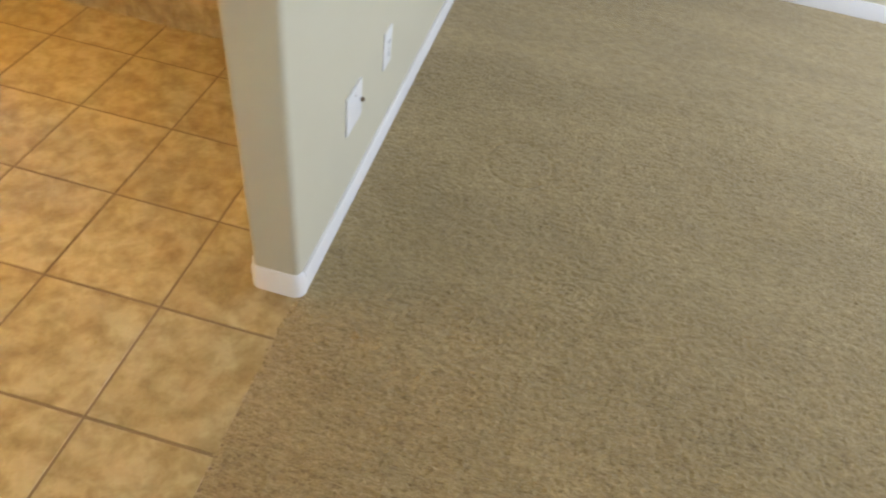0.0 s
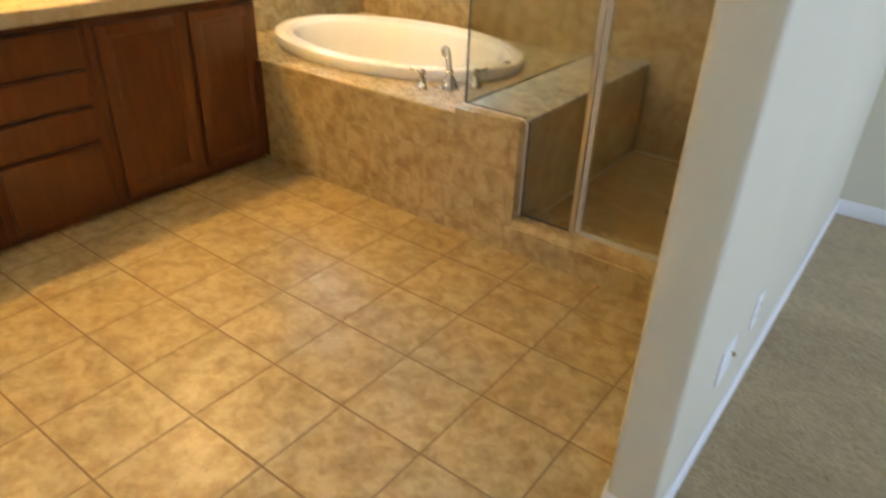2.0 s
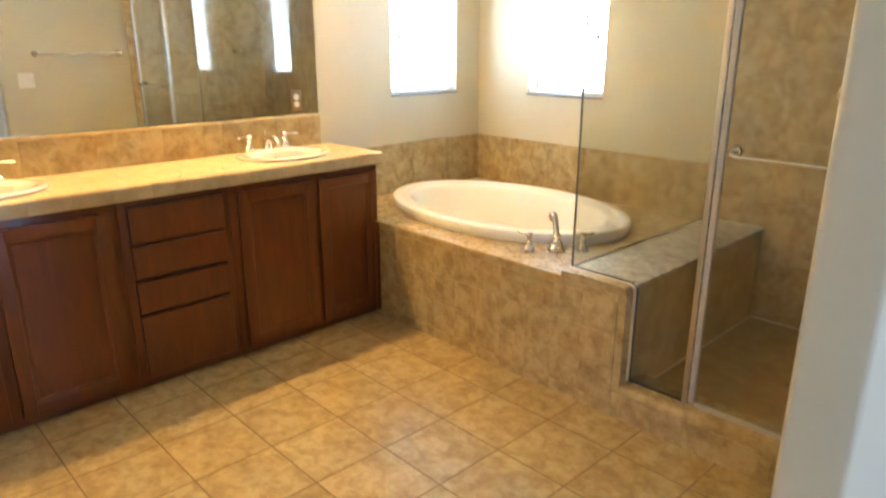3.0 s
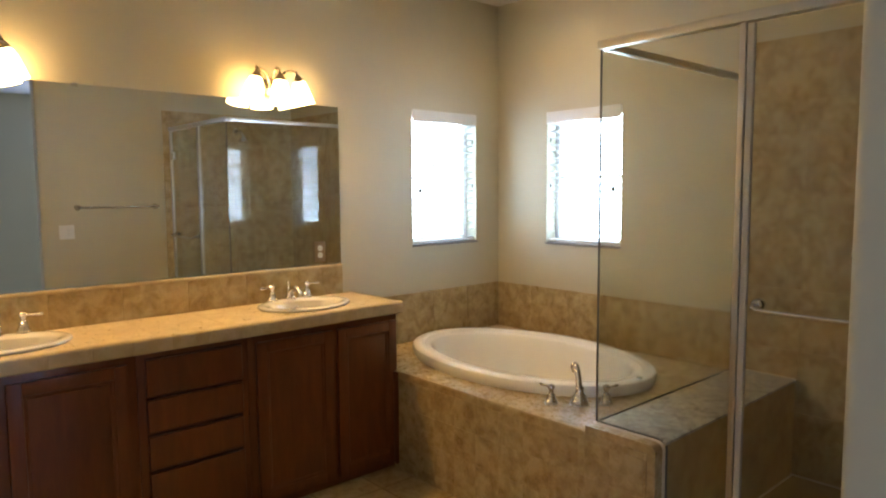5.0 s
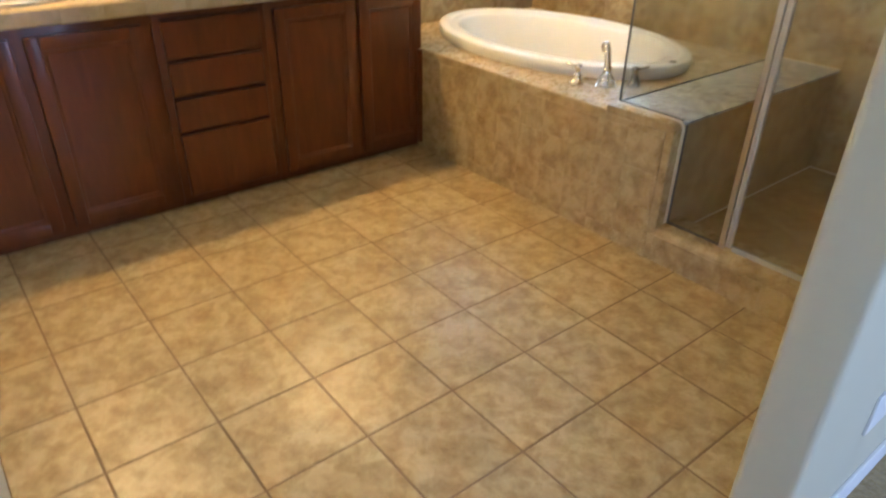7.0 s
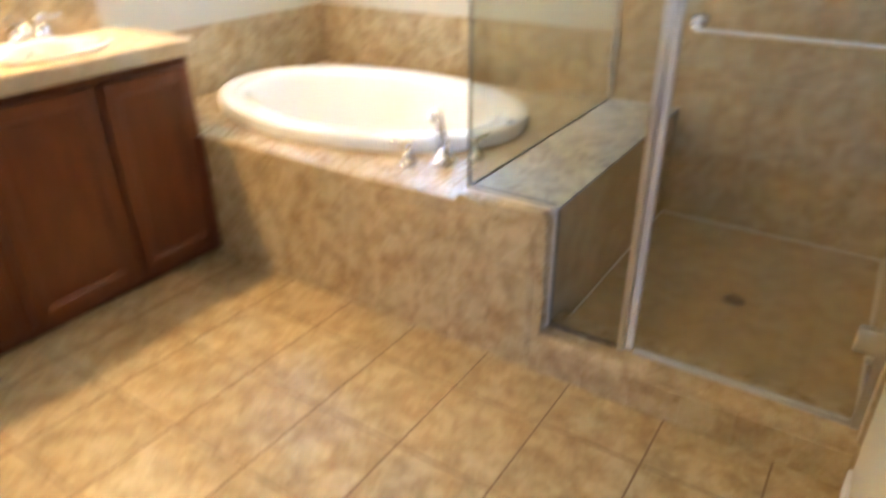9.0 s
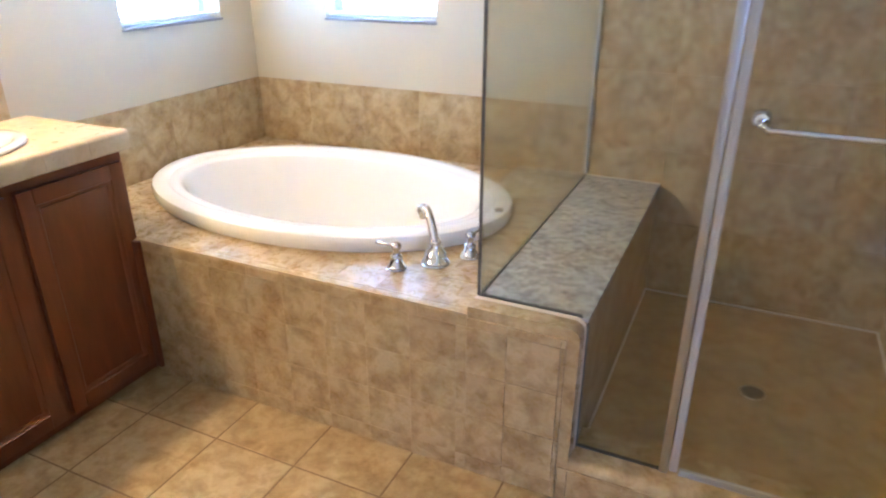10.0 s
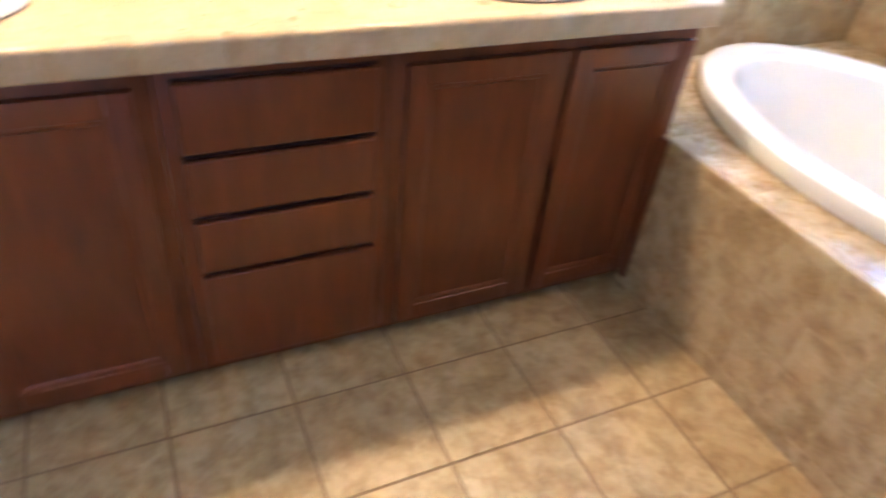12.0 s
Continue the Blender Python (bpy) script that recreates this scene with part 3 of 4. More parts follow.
splash = structure("backsplash", box(WX, WX + 0.008, SY, 2.000, COUNTER_Z, 1.104), PALE_GROUT, "tan tiled backsplash behind the vanity", "backsplash")
part("cap", box(WX + 0.004, WX + 0.0165, SY, 2.001, 1.090, 1.1052, 0.0045, segments=3), COUNTER_TILE, splash, "rounded pale tile edge")
mir = thing("wall_mirror", (WX, 0.9, 1.115), "large frameless mirror above the vanity backsplash", "mirror")
part("mirror_sheet", box(WX + 0.001, WX + 0.007, -0.19, 1.994, 1.110, 2.018), MIRROR, mir)
part("channel", box(WX, WX + 0.011, -0.19, 1.994, 1.106, 1.116, 0.002), CHROME, mir, "thin chrome bottom channel")
for y in (0.62, 1.4):
    part("clip", box(WX, WX + 0.011, y - 0.012, y + 0.012, 2.008, 2.024, 0.002), CHROME, mir)


def outlet(name, at, turn, plate_mat, label, face=True, w=0.072, h=0.117):
    """A wall plate whose back is at at; built facing +x, then turned about z."""
    t = new(name)
    tagged(t, label, "wall outlet" if face else "wall plate")
    part("plate", box(0, 0.006, -w / 2, w / 2, -h / 2, h / 2, 0.003), plate_mat, t)
    if face:
        for z in (-0.02, 0.02):
            r = part("receptacle", lathe([(0.0, 0.0), (0.0165, 0.0), (0.0165, 0.0075), (0.0, 0.008)], (0, 0, z), "x"), PLASTIC, t)
            for dy in (-0.006, 0.006):
                part("slot", box(0.0078, 0.0086, dy - 0.0012, dy + 0.0012, z - 0.002, z + 0.006), SLOT, r)
        part("screw", lathe([(0.0, 0.0), (0.003, 0.0), (0.003, 0.007), (0, 0.0072)], (0, 0, 0), "x", 10), NICKEL, t)
    t.matrix_world = Matrix.Translation(at) @ pose(0, 0, 0, 0, 0, turn)
    return t


outlet("mirror_outlet", (WX + 0.007, 1.85, 1.187), 0, BRONZE, "white duplex outlet on a dark plate in the mirror")

# ---- sinks and their faucets ----


def lever_handle(parent, at, lever, size=1.0):
    """A bell-shaped tap body with a side lever along the vector lever."""
    s = size
    h = part("tap", lathe([(r * s, h * s) for r, h in ((0.0, 0), (0.027, 0), (0.027, 0.004), (0.024, 0.006), (0.025, 0.010), (0.021, 0.016), (0.0165, 0.026), (0.015, 0.031), (0.017, 0.033), (0.0165, 0.037), (0.011, 0.041), (0.009, 0.047), (0.0095, 0.054), (0.0135, 0.060), (0.0145, 0.066), (0.012, 0.072), (0.006, 0.076), (0.0, 0.077))], at), CHROME, parent)
    d = Vector(lever).normalized()
    c = Vector(at) + Vector((0, 0, 0.064 * s))
    part("lever", tube([c + d * 0.008 * s, c + d * 0.022 * s, c + d * 0.040 * s, c + d * 0.054 * s, c + d * 0.062 * s, c + d * 0.066 * s], [0.005 * s, 0.0038 * s, 0.0042 * s, 0.0062 * s, 0.0055 * s, 0.002 * s], 12), CHROME, h)
    return h


for x, y in SINKS:
    sk = thing("sink", (x, y, COUNTER_Z), "white oval drop-in sink set in the tiled counter", "sink", "vanity sinks")
    rings = [(0.188, 0.246, 0.0, 0), (0.196, 0.253, 0.006, 0), (0.194, 0.252, 0.013, 0), (0.184, 0.242, 0.018, 0), (0.165, 0.225, 0.018, 0.004), (0.140, 0.205, 0.015, 0.022), (0.132, 0.196, 0.006, 0.028), (0.122, 0.180, -0.04, 0.03), (0.10, 0.145, -0.09, 0.03), (0.06, 0.09, -0.118, 0.03), (0.02, 0.02, -0.124, 0.03)]
    part("bowl", oval_shell([r[:3] for r in rings], (x, y, COUNTER_Z), shift=[r[3] for r in rings]), PORCELAIN, sk)
    part("overflow", lathe([(0.0, 0.0), (0.010, 0.0), (0.010, 0.002), (0, 0.003)], (x - 0.088, y, COUNTER_Z - 0.026), "x", 16), NICKEL, sk)
    part("drain", lathe([(0.0, 0.0), (0.021, 0.0), (0.021, 0.003), (0.0, 0.004)], (x + 0.03, y, COUNTER_Z - 0.122), "z", 20), CHROME, sk)
    fx, fz = x - 0.158, COUNTER_Z + 0.016
    fa = thing("sink_faucet", (fx, y, fz), "chrome two-lever faucet on the back of the sink", "faucet", "sink faucets")
    part("spout_base", lathe([(0.0, 0), (0.034, 0), (0.034, 0.005), (0.027, 0.013), (0.021, 0.032), (0.019, 0.048), (0.013, 0.060), (0.0, 0.062)], (fx, y, fz)), CHROME, fa)
    part("spout", tube(arc([(fx, y, fz + 0.034), (fx + 0.034, y, fz + 0.058), (fx + 0.070, y, fz + 0.066), (fx + 0.100, y, fz + 0.054), (fx + 0.114, y, fz + 0.036)]), [0.018 - 0.005 * min(1, k / 24) for k in range(33)], 16), CHROME, fa)
    part("lift_knob", lathe([(0.0, 0.056), (0.004, 0.056), (0.004, 0.078), (0.009, 0.084), (0.008, 0.094), (0, 0.097)], (fx - 0.014, y, fz), "z", 14), CHROME, fa)
    lever_handle(fa, (fx, y - 0.106, fz), (0.2, -1, 0), 1.16)
    lever_handle(fa, (fx, y + 0.106, fz), (0.2, 1, 0), 1.16)

# ---- bathtub and its filler ----
tub = thing("bathtub", TUB, "white oval drop-in bathtub set in a tiled deck", "bathtub")
part("rim", oval_shell([(0.772, 0.495, -0.016), (0.783, 0.507, 0.002), (0.787, 0.512, 0.03), (0.782, 0.507, 0.046), (0.767, 0.493, 0.054), (0.728, 0.455, 0.055), (0.718, 0.444, 0.050), (0.712, 0.438, 0.045), (0.682, 0.409, 0.044), (0.672, 0.399, 0.040), (0.663, 0.390, 0.030)], TUB, steps=96, cap=False), TUB_WHITE, tub)
part("basin", oval_shell([(0.663, 0.390, 0.030), (0.647, 0.376, 0.0), (0.624, 0.356, -0.08), (0.578, 0.325, -0.2), (0.542, 0.293, -0.30), (0.491, 0.253, -0.36), (0.389, 0.182, -0.385), (0.205, 0.081, -0.39)], TUB, steps=96), TUB_WHITE, tub)
part("air_button", lathe([(0.0, 0), (0.017, 0), (0.016, 0.004), (0.009, 0.007), (0, 0.0075)], (-1.984, 2.655, 0.617), "z", 20), CHROME, tub, "round chrome button on the rim")
part("drain", lathe([(0.0, 0), (0.03, 0), (0.03, 0.004), (0.0, 0.006)], (TUB[0] + 0.3, TUB[1], 0.176), "z", 20), CHROME, tub)

SP = Vector((-2.056, 2.277, DECK_Z))
filler = thing("tub_faucet", SP, "chrome tub filler with gooseneck spout and two levers", "faucet")
part("spout_base", lathe([(0.0, 0), (0.047, 0), (0.047, 0.005), (0.042, 0.008), (0.044, 0.014), (0.037, 0.024), (0.033, 0.032), (0.036, 0.035), (0.034, 0.040), (0.024, 0.052), (0.019, 0.062), (0.018, 0.074), (0.0, 0.076)], SP), CHROME, filler)
toward = Vector((-0.78, 0.62, 0))
neck = arc([SP + Vector((0, 0, 0.06)), SP + toward * 0.020 + Vector((0, 0, 0.104)), SP + toward * 0.042 + Vector((0, 0, 0.142)), SP + toward * 0.066 + Vector((0, 0, 0.163)), SP + toward * 0.092 + Vector((0, 0, 0.158))])
part("spout", tube(neck, [0.0155 - 0.002 * k / 32 for k in range(33)], 18), CHROME, filler)
part("collar", lathe([(0.0, 0.072), (0.018, 0.072), (0.021, 0.078), (0.018, 0.084), (0.0, 0.085)], SP), CHROME, filler)
tip = SP + toward * 0.094 + Vector((0, 0, 0.152))
part("nozzle", lathe([(0.0, -0.026), (0.014, -0.026), (0.018, -0.016), (0.021, 0.0), (0.017, 0.013), (0.009, 0.021), (0.0, 0.023)], tip), CHROME, filler)
lever_handle(filler, (-2.152, 2.193, DECK_Z), (-1, 0.1, 0), 1.2)
lever_handle(filler, (-1.975, 2.370, DECK_Z), (0.15, 1, 0), 1.2)

# ---- shower glass ----
GTOP = 2.085
G0, G1, GE = BENCH_X0 + 0.006, -1.281, EX - 0.035
sg = thing("shower_enclosure", (-1.25, GLASS_Y, CURB_Z), "clear glass shower enclosure with satin metal rails", "shower enclosure")
rp = part("return_panel", box(G0 - 0.004, G0 + 0.004, GLASS_Y - 0.004, NY - 0.013, BENCH_Z + 0.004, GTOP), GLASS, sg)
part("edge", box(G0 - 0.0045, G0 + 0.0045, GLASS_Y - 0.0075, GLASS_Y - 0.0045, BENCH_Z + 0.004, GTOP), SEAL, rp, "dark polished glass edge")
part("bottom_seal", box(G0 - 0.004, G0 + 0.004, GLASS_Y - 0.002, NY - 0.013, BENCH_Z, BENCH_Z + 0.005, 0.001), SEAL, rp, "dark glazing seal")
part("wall_channel", box(G0 - 0.008, G0 + 0.008, NY - 0.022, NY - 0.0125, BENCH_Z + 0.008, GTOP, 0.001), SILVER_RAIL, rp)
notch = [(G0 + 0.005, BENCH_Z + 0.003)] + rounded(BENCH_X1 - R, BENCH_Z - R, R + 0.004, 90, 0) + [(BENCH_X1 + 0.004, CURB_Z + 0.004), (G1, CURB_Z + 0.004), (G1, GTOP), (G0 + 0.005, GTOP)]
fp = part("front_panel", prism(notch, "y", GLASS_Y - 0.004, GLASS_Y + 0.004), GLASS, sg)
line = [(G0, BENCH_Z + 0.001)] + rounded(BENCH_X1 - R, BENCH_Z - R, R + 0.001, 90, 0) + [(BENCH_X1 + 0.001, CURB_Z), (G1, CURB_Z)]
line2 = [(G1, CURB_Z + 0.004), (BENCH_X1 + 0.005, CURB_Z + 0.004)] + rounded(BENCH_X1 - R, BENCH_Z - R, R + 0.005, 0, 90) + [(G0, BENCH_Z + 0.005)]
part("bottom_seal", prism(line + line2, "y", GLASS_Y - 0.0055, GLASS_Y + 0.0055), SEAL, fp, "dark glazing seal")
dr = part("door", box(-1.230, GE, GLASS_Y - 0.004, GLASS_Y + 0.004, CURB_Z + 0.014, GTOP - 0.01), GLASS, sg)
part("sweep", box(-1.230, GE, GLASS_Y - 0.006, GLASS_Y + 0.006, CURB_Z + 0.002, CURB_Z + 0.02, 0.002), CLEAR_PLASTIC, dr, "clear plastic door sweep")
part("strike_rail", box(G1, G1 + 0.022, GLASS_Y - 0.012, GLASS_Y + 0.012, CURB_Z, GTOP, 0.003), SILVER_RAIL, sg)
part("strike_seal", box(G1 + 0.025, G1 + 0.048, GLASS_Y - 0.010, GLASS_Y + 0.010, CURB_Z + 0.01, GTOP - 0.005, 0.004), CLEAR_PLASTIC, dr)
part("header_rail", box(BENCH_X0 - 0.006, EX - 0.013, GLASS_Y - 0.02, GLASS_Y + 0.02, GTOP, GTOP + 0.034, 0.006), SILVER_RAIL, sg)
part("return_rail", box(G0 - 0.016, G0 + 0.016, GLASS_Y + 0.021, NY - 0.0125, GTOP, GTOP + 0.03, 0.004), SILVER_RAIL, sg)
part("hinge_rail", box(GE, EX - 0.013, GLASS_Y - 0.012, GLASS_Y + 0.012, CURB_Z, GTOP, 0.003), SILVER_RAIL, sg)
part("curb_track", box(-1.230, EX - 0.013, GLASS_Y - 0.006, GLASS_Y + 0.006, CURB_Z - 0.001, CURB_Z + 0.002, 0.0005), CLEAR_PLASTIC, sg)
HZ = 1.135
bar = part("towel_bar", tube(arc([(-1.195, GLASS_Y - 0.010, HZ + 0.012), (-1.195, GLASS_Y - 0.045, HZ + 0.008), (-1.175, GLASS_Y - 0.058, HZ), (-1.14, GLASS_Y - 0.06, HZ), (-0.74, GLASS_Y - 0.06, HZ), (-0.705, GLASS_Y - 0.058, HZ), (-0.685, GLASS_Y - 0.045, HZ + 0.008), (-0.685, GLASS_Y - 0.010, HZ + 0.012)]), 0.0072, 14), CHROME, dr, "chrome towel bar door handle")
for x in (-1.195, -0.685):
    part("knob", lathe([(0.0, -0.004), (0.017, -0.004), (0.019, -0.012), (0.013, -0.020), (0, -0.021)], (x, GLASS_Y, HZ + 0.012), "y", 20), CHROME, dr)
    part("inner_knob", lathe([(0.0, 0.004), (0.017, 0.004), (0.020, 0.018), (0.013, 0.03), (0, 0.031)], (x, GLASS_Y, HZ + 0.012), "y", 20), CHROME, dr)
for z in (0.42, 1.86):
    part("hinge", box(GE - 0.05, EX - 0.02, GLASS_Y - 0.013, GLASS_Y + 0.013, z - 0.035, z + 0.035, 0.004), SILVER_RAIL, dr)

# ---- shower fittings on the partition ----
head = thing("shower_sprayer", (EX - 0.012, 2.74, 2.12), "dark nickel shower head on a bent arm", "shower head")
part("flange", lathe([(0.0, 0), (0.03, 0.0), (0.026, -0.008), (0.0, -0.012)], (EX - 0.012, 2.74, 2.12), "x", 20), NICKEL, head)
part("arm", tube(arc([(EX - 0.015, 2.74, 2.12), (EX - 0.07, 2.74, 2.125), (EX - 0.13, 2.74, 2.09), (EX - 0.16, 2.74, 2.05)]), 0.010), NICKEL, head)
part("rose", lathe([(0.012, 0.04), (0.018, 0.02), (0.042, -0.01), (0.044, -0.02), (0.0, -0.022)], (EX - 0.17, 2.74, 2.03)), NICKEL, head)
dish = thing("soap_dish", (EX - 0.012, 3.08, 1.40), "tan ceramic soap dish on the tiled shower wall", "soap dish")
part("tray", box(EX - 0.09, EX - 0.012, 3.0, 3.15, 1.40, 1.425, 0.01), WALL_TILE, dish)
part("back", box(EX - 0.024, EX - 0.012, 3.0, 3.15, 1.425, 1.49, 0.004), WALL_TILE, dish)

# ---- towel bar and switch on the partition, facing the bathroom ----
tb = thing("towel_rail", (EX, 1.62, 1.405), "brushed nickel towel rail on the cream wall", "towel rail")
part("bar", tube([(EX - 0.065, 1.30, 1.405), (EX - 0.065, 1.94, 1.405)], 0.009), NICKEL, tb)
for y in (1.30, 1.94):
    part("post", lathe([(0.0, 0.0), (0.026, 0.0), (0.024, -0.008), (0.012, -0.02), (0.012, -0.05), (0.018, -0.06), (0.014, -0.078), (0, -0.08)], (EX, y, 1.405), "x", 18), NICKEL, tb)
sw = thing("light_switch", (EX, 1.21, 1.2), "white two-gang light switch plate on cream wall", "light switch")
part("plate", box(EX - 0.006, EX, 1.152, 1.268, 1.142, 1.259, 0.003), PLASTIC, sw)
for y in (1.187, 1.233):
    part("rocker", box(EX - 0.010, EX - 0.006, y - 0.016, y + 0.016, 1.168, 1.234, 0.002), PLASTIC, sw)

# ---- plates on the bedroom side ----
cable = thing("cable_plate", (BX, 1.41, 0.325), "white cable plate with a metal connector above baseboard", "wall plate")
part("plate", box(BX, BX + 0.007, 1.352, 1.466, 0.267, 0.383, 0.003), PLASTIC, cable)
part("connector", lathe([(0.0, 0.006), (0.006, 0.006), (0.006, 0.016), (0.003, 0.017), (0.0, 0.02)], (BX, 1.455, 0.322), "x", 14), BRONZE, cable)
part("screw", lathe([(0.0, 0.006), (0.003, 0.006), (0.003, 0.0078), (0, 0.008)], (BX, 1.409, 0.362), "x", 10), NICKEL, cable)
outlet("bedroom_outlet", (BX, 1.70, 0.335), 0, PLASTIC, "white duplex outlet on the bedroom wall")

# ---- windows with blinds ----


def window(name, F, u0, u1, z0, z1, tassel_u, label):
    """A single-hung window in a deep reveal. F(u, n, z) maps along the wall, outwards and up."""
    def wbox(a0, a1, n0, n1, b0, b1, bevel=0.0):
        p, q = Vector(F(a0, n0, b0)), Vector(F(a1, n1, b1))
        return box(min(p.x, q.x), max(p.x, q.x), min(p.y, q.y), max(p.y, q.y), min(p.z, q.z), max(p.z, q.z), bevel)

    um, w = (u0 + u1) / 2, 0.038
    t = tagged(new(name), label, "window", kind="structure")
    t.location = F(um, 0.11, z0)
    fr = part("window_frame", wbox(u0, u0 + w, 0.095, 0.15, z0, z1, 0.003), VINYL, t)
    part("jamb", wbox(u1 - w, u1, 0.095, 0.15, z0, z1, 0.003), VINYL, fr)
    part("head", wbox(u0 + w, u1 - w, 0.095, 0.15, z1 - w, z1, 0.003), VINYL, fr)
    part("bottom_rail", wbox(u0 + w, u1 - w, 0.095, 0.15, z0, z0 + w, 0.003), VINYL, fr)
    zm = z0 + 0.50 * (z1 - z0)
    part("meeting_rail", wbox(u0 + w, u1 - w, 0.10, 0.14, zm - 0.012, zm + 0.012, 0.003), VINYL, fr)
    zq = (zm + z1 - w) / 2
    part("muntin", wbox(um - 0.008, um + 0.008, 0.118, 0.128, zm + 0.012, z1 - w), VINYL, t)
    part("muntin", wbox(u0 + w, u1 - w, 0.1185, 0.1275, zq - 0.008, zq + 0.008), VINYL, t)
    for b0, b1, n in ((z0 + w, zm - 0.012, 0.112), (zm + 0.012, z1 - w, 0.130)):
        p = part("pane", wbox(u0 + w, u1 - w, n, n + 0.004, b0, b1), PANE, t)
        p.visible_shadow = False
    part("window_sill", wbox(u0 - 0.004, u1 + 0.004, -0.010, 0.094, z0 - 0.010, z0 + 0.001, 0.002), SILL, t, "thin grey stone sill")
    b = thing("window_blind", F(um, 0.04, z1), "white horizontal blind with open slats and valance", "blind", "window blinds")
    part("valance", wbox(u0 + 0.004, u1 - 0.004, -0.010, 0.0, z1 - 0.078, z1 - 0.002, 0.003), SLAT, b)
    part("head_rail", wbox(u0 + 0.006, u1 - 0.006, 0.008, 0.062, z1 - 0.045, z1 - 0.004, 0.002), SLAT, b)
    slat = None
    z = z1 - 0.085
    while z > z0 + 0.05:
        if slat is None:
            bm = wbox(u0 + 0.008, u1 - 0.008, 0.012, 0.060, z - 0.0012, z + 0.0012, 0.0)
            mid = Vector(F(um, 0.036, z))
            inward = (Vector(F(um, -1.0, z)) - Vector(F(um, 0.0, z))).normalized()
            for v in bm.verts:  # room-side edges lifted a little
                v.co.z += (v.co - mid).dot(inward) * math.tan(radians(8))
            slat = part("slat", bm, SLAT, b)
            first = z
        else:
            c = new("slat", slat.data)
            c.parent = b
            c.location = slat.location + Vector((0, 0, z - first))
        z -= 0.044
    part("bottom_bar", wbox(u0 + 0.008, u1 - 0.008, 0.014, 0.058, z0 + 0.012, z0 + 0.028, 0.004), SLAT, b)
    for u in (u0 + 0.09, u1 - 0.09):
        for n in (0.011, 0.061):
            part("ladder_cord", wbox(u - 0.001, u + 0.001, n - 0.001, n + 0.001, z0 + 0.02, z1 - 0.04), SLAT, b)
    part("pull_cord", tube([F(tassel_u, -0.004, z1 - 0.07), F(tassel_u, -0.004, 1.56)], 0.0012, 6), SLAT, b)
    far = u1 - 0.03 if tassel_u < um else u0 + 0.03
    for z in (1.56, 1.86):
        part("cord_lock", wbox(far - 0.004, far + 0.004, 0.004, 0.011, z - 0.012, z + 0.012), TASSEL, b)
    part("tassel", wbox(tassel_u - 0.013, tassel_u + 0.013, -0.012, 0.002, 1.518, 1.548, 0.003), TASSEL, b, "small dark cord tassel")


window("window_1", lambda u, n, z: (WX - n, u, z), W1[0], W1[1], W1[2], W1[3], 2.615, "white vinyl window in a deep reveal beside the mirror")
window("window_2", lambda u, n, z: (u, NY + n, z), W2[0], W2[1], W2[2], W2[3], -2.615, "white vinyl window in a deep reveal above the tub")


def bedroom_window(name, F, u0, u1, z0, z1):
    """A plain two-light window frame; F(u, n, z) maps along the wall, outwards and up."""
    um = (u0 + u1) / 2
    t = tagged(new(name), "wide white bedroom window", "window", kind="structure")
    t.location = F(um, 0.03, z0)
    for a, b, c, d in ((u0, u0 + 0.04, z0, z1), (u1 - 0.04, u1, z0, z1), (u0 + 0.04, u1 - 0.04, z0, z0 + 0.04), (u0 + 0.04, u1 - 0.04, z1 - 0.04, z1), (um - 0.02, um + 0.02, z0 + 0.04, z1 - 0.04)):
        p, q = Vector(F(a, 0.02, c)), Vector(F(b, 0.045, d))
        part("window_frame", box(min(p.x, q.x), max(p.x, q.x), min(p.y, q.y), max(p.y, q.y), c, d, 0.003), VINYL, t)


bedroom_window("window_3", lambda u, n, z: (BED_E + n, u, z), *BED_EAST)
bedroom_window("window_4", lambda u, n, z: (u, BED_S - n, z), *BED_SOUTH)

back_w = structure("backdrop_west", box(WX - 0.9, WX - 0.89, 1.2, 4.2, 0.2, 3.2), OUTSIDE, "overexposed bright outdoors", "backdrop")
back_n = structure("backdrop_north", box(-4.4, -1.2, NY + 0.89, NY + 0.9, 0.2, 3.2), OUTSIDE, "overexposed bright outdoors", "backdrop")
# dimmer glowing bars added as painted shadow lines between siding boards
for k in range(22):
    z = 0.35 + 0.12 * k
    part("siding_shadow_bar", box(WX - 0.889, WX - 0.876, 1.2, 4.2, z, z + 0.03), SIDING_LINE, back_w)
    part("siding_shadow_bar", box(-4.4, -1.2, NY + 0.876, NY + 0.889, z, z + 0.03), SIDING_LINE, back_n)

# ---- lamps ----
LZ = 2.088


def tilted(bm, pivot, degrees):
    bmesh.ops.rotate(bm, verts=bm.verts, cent=pivot, matrix=Matrix.Rotation(radians(degrees), 3, "X"))
    return bm


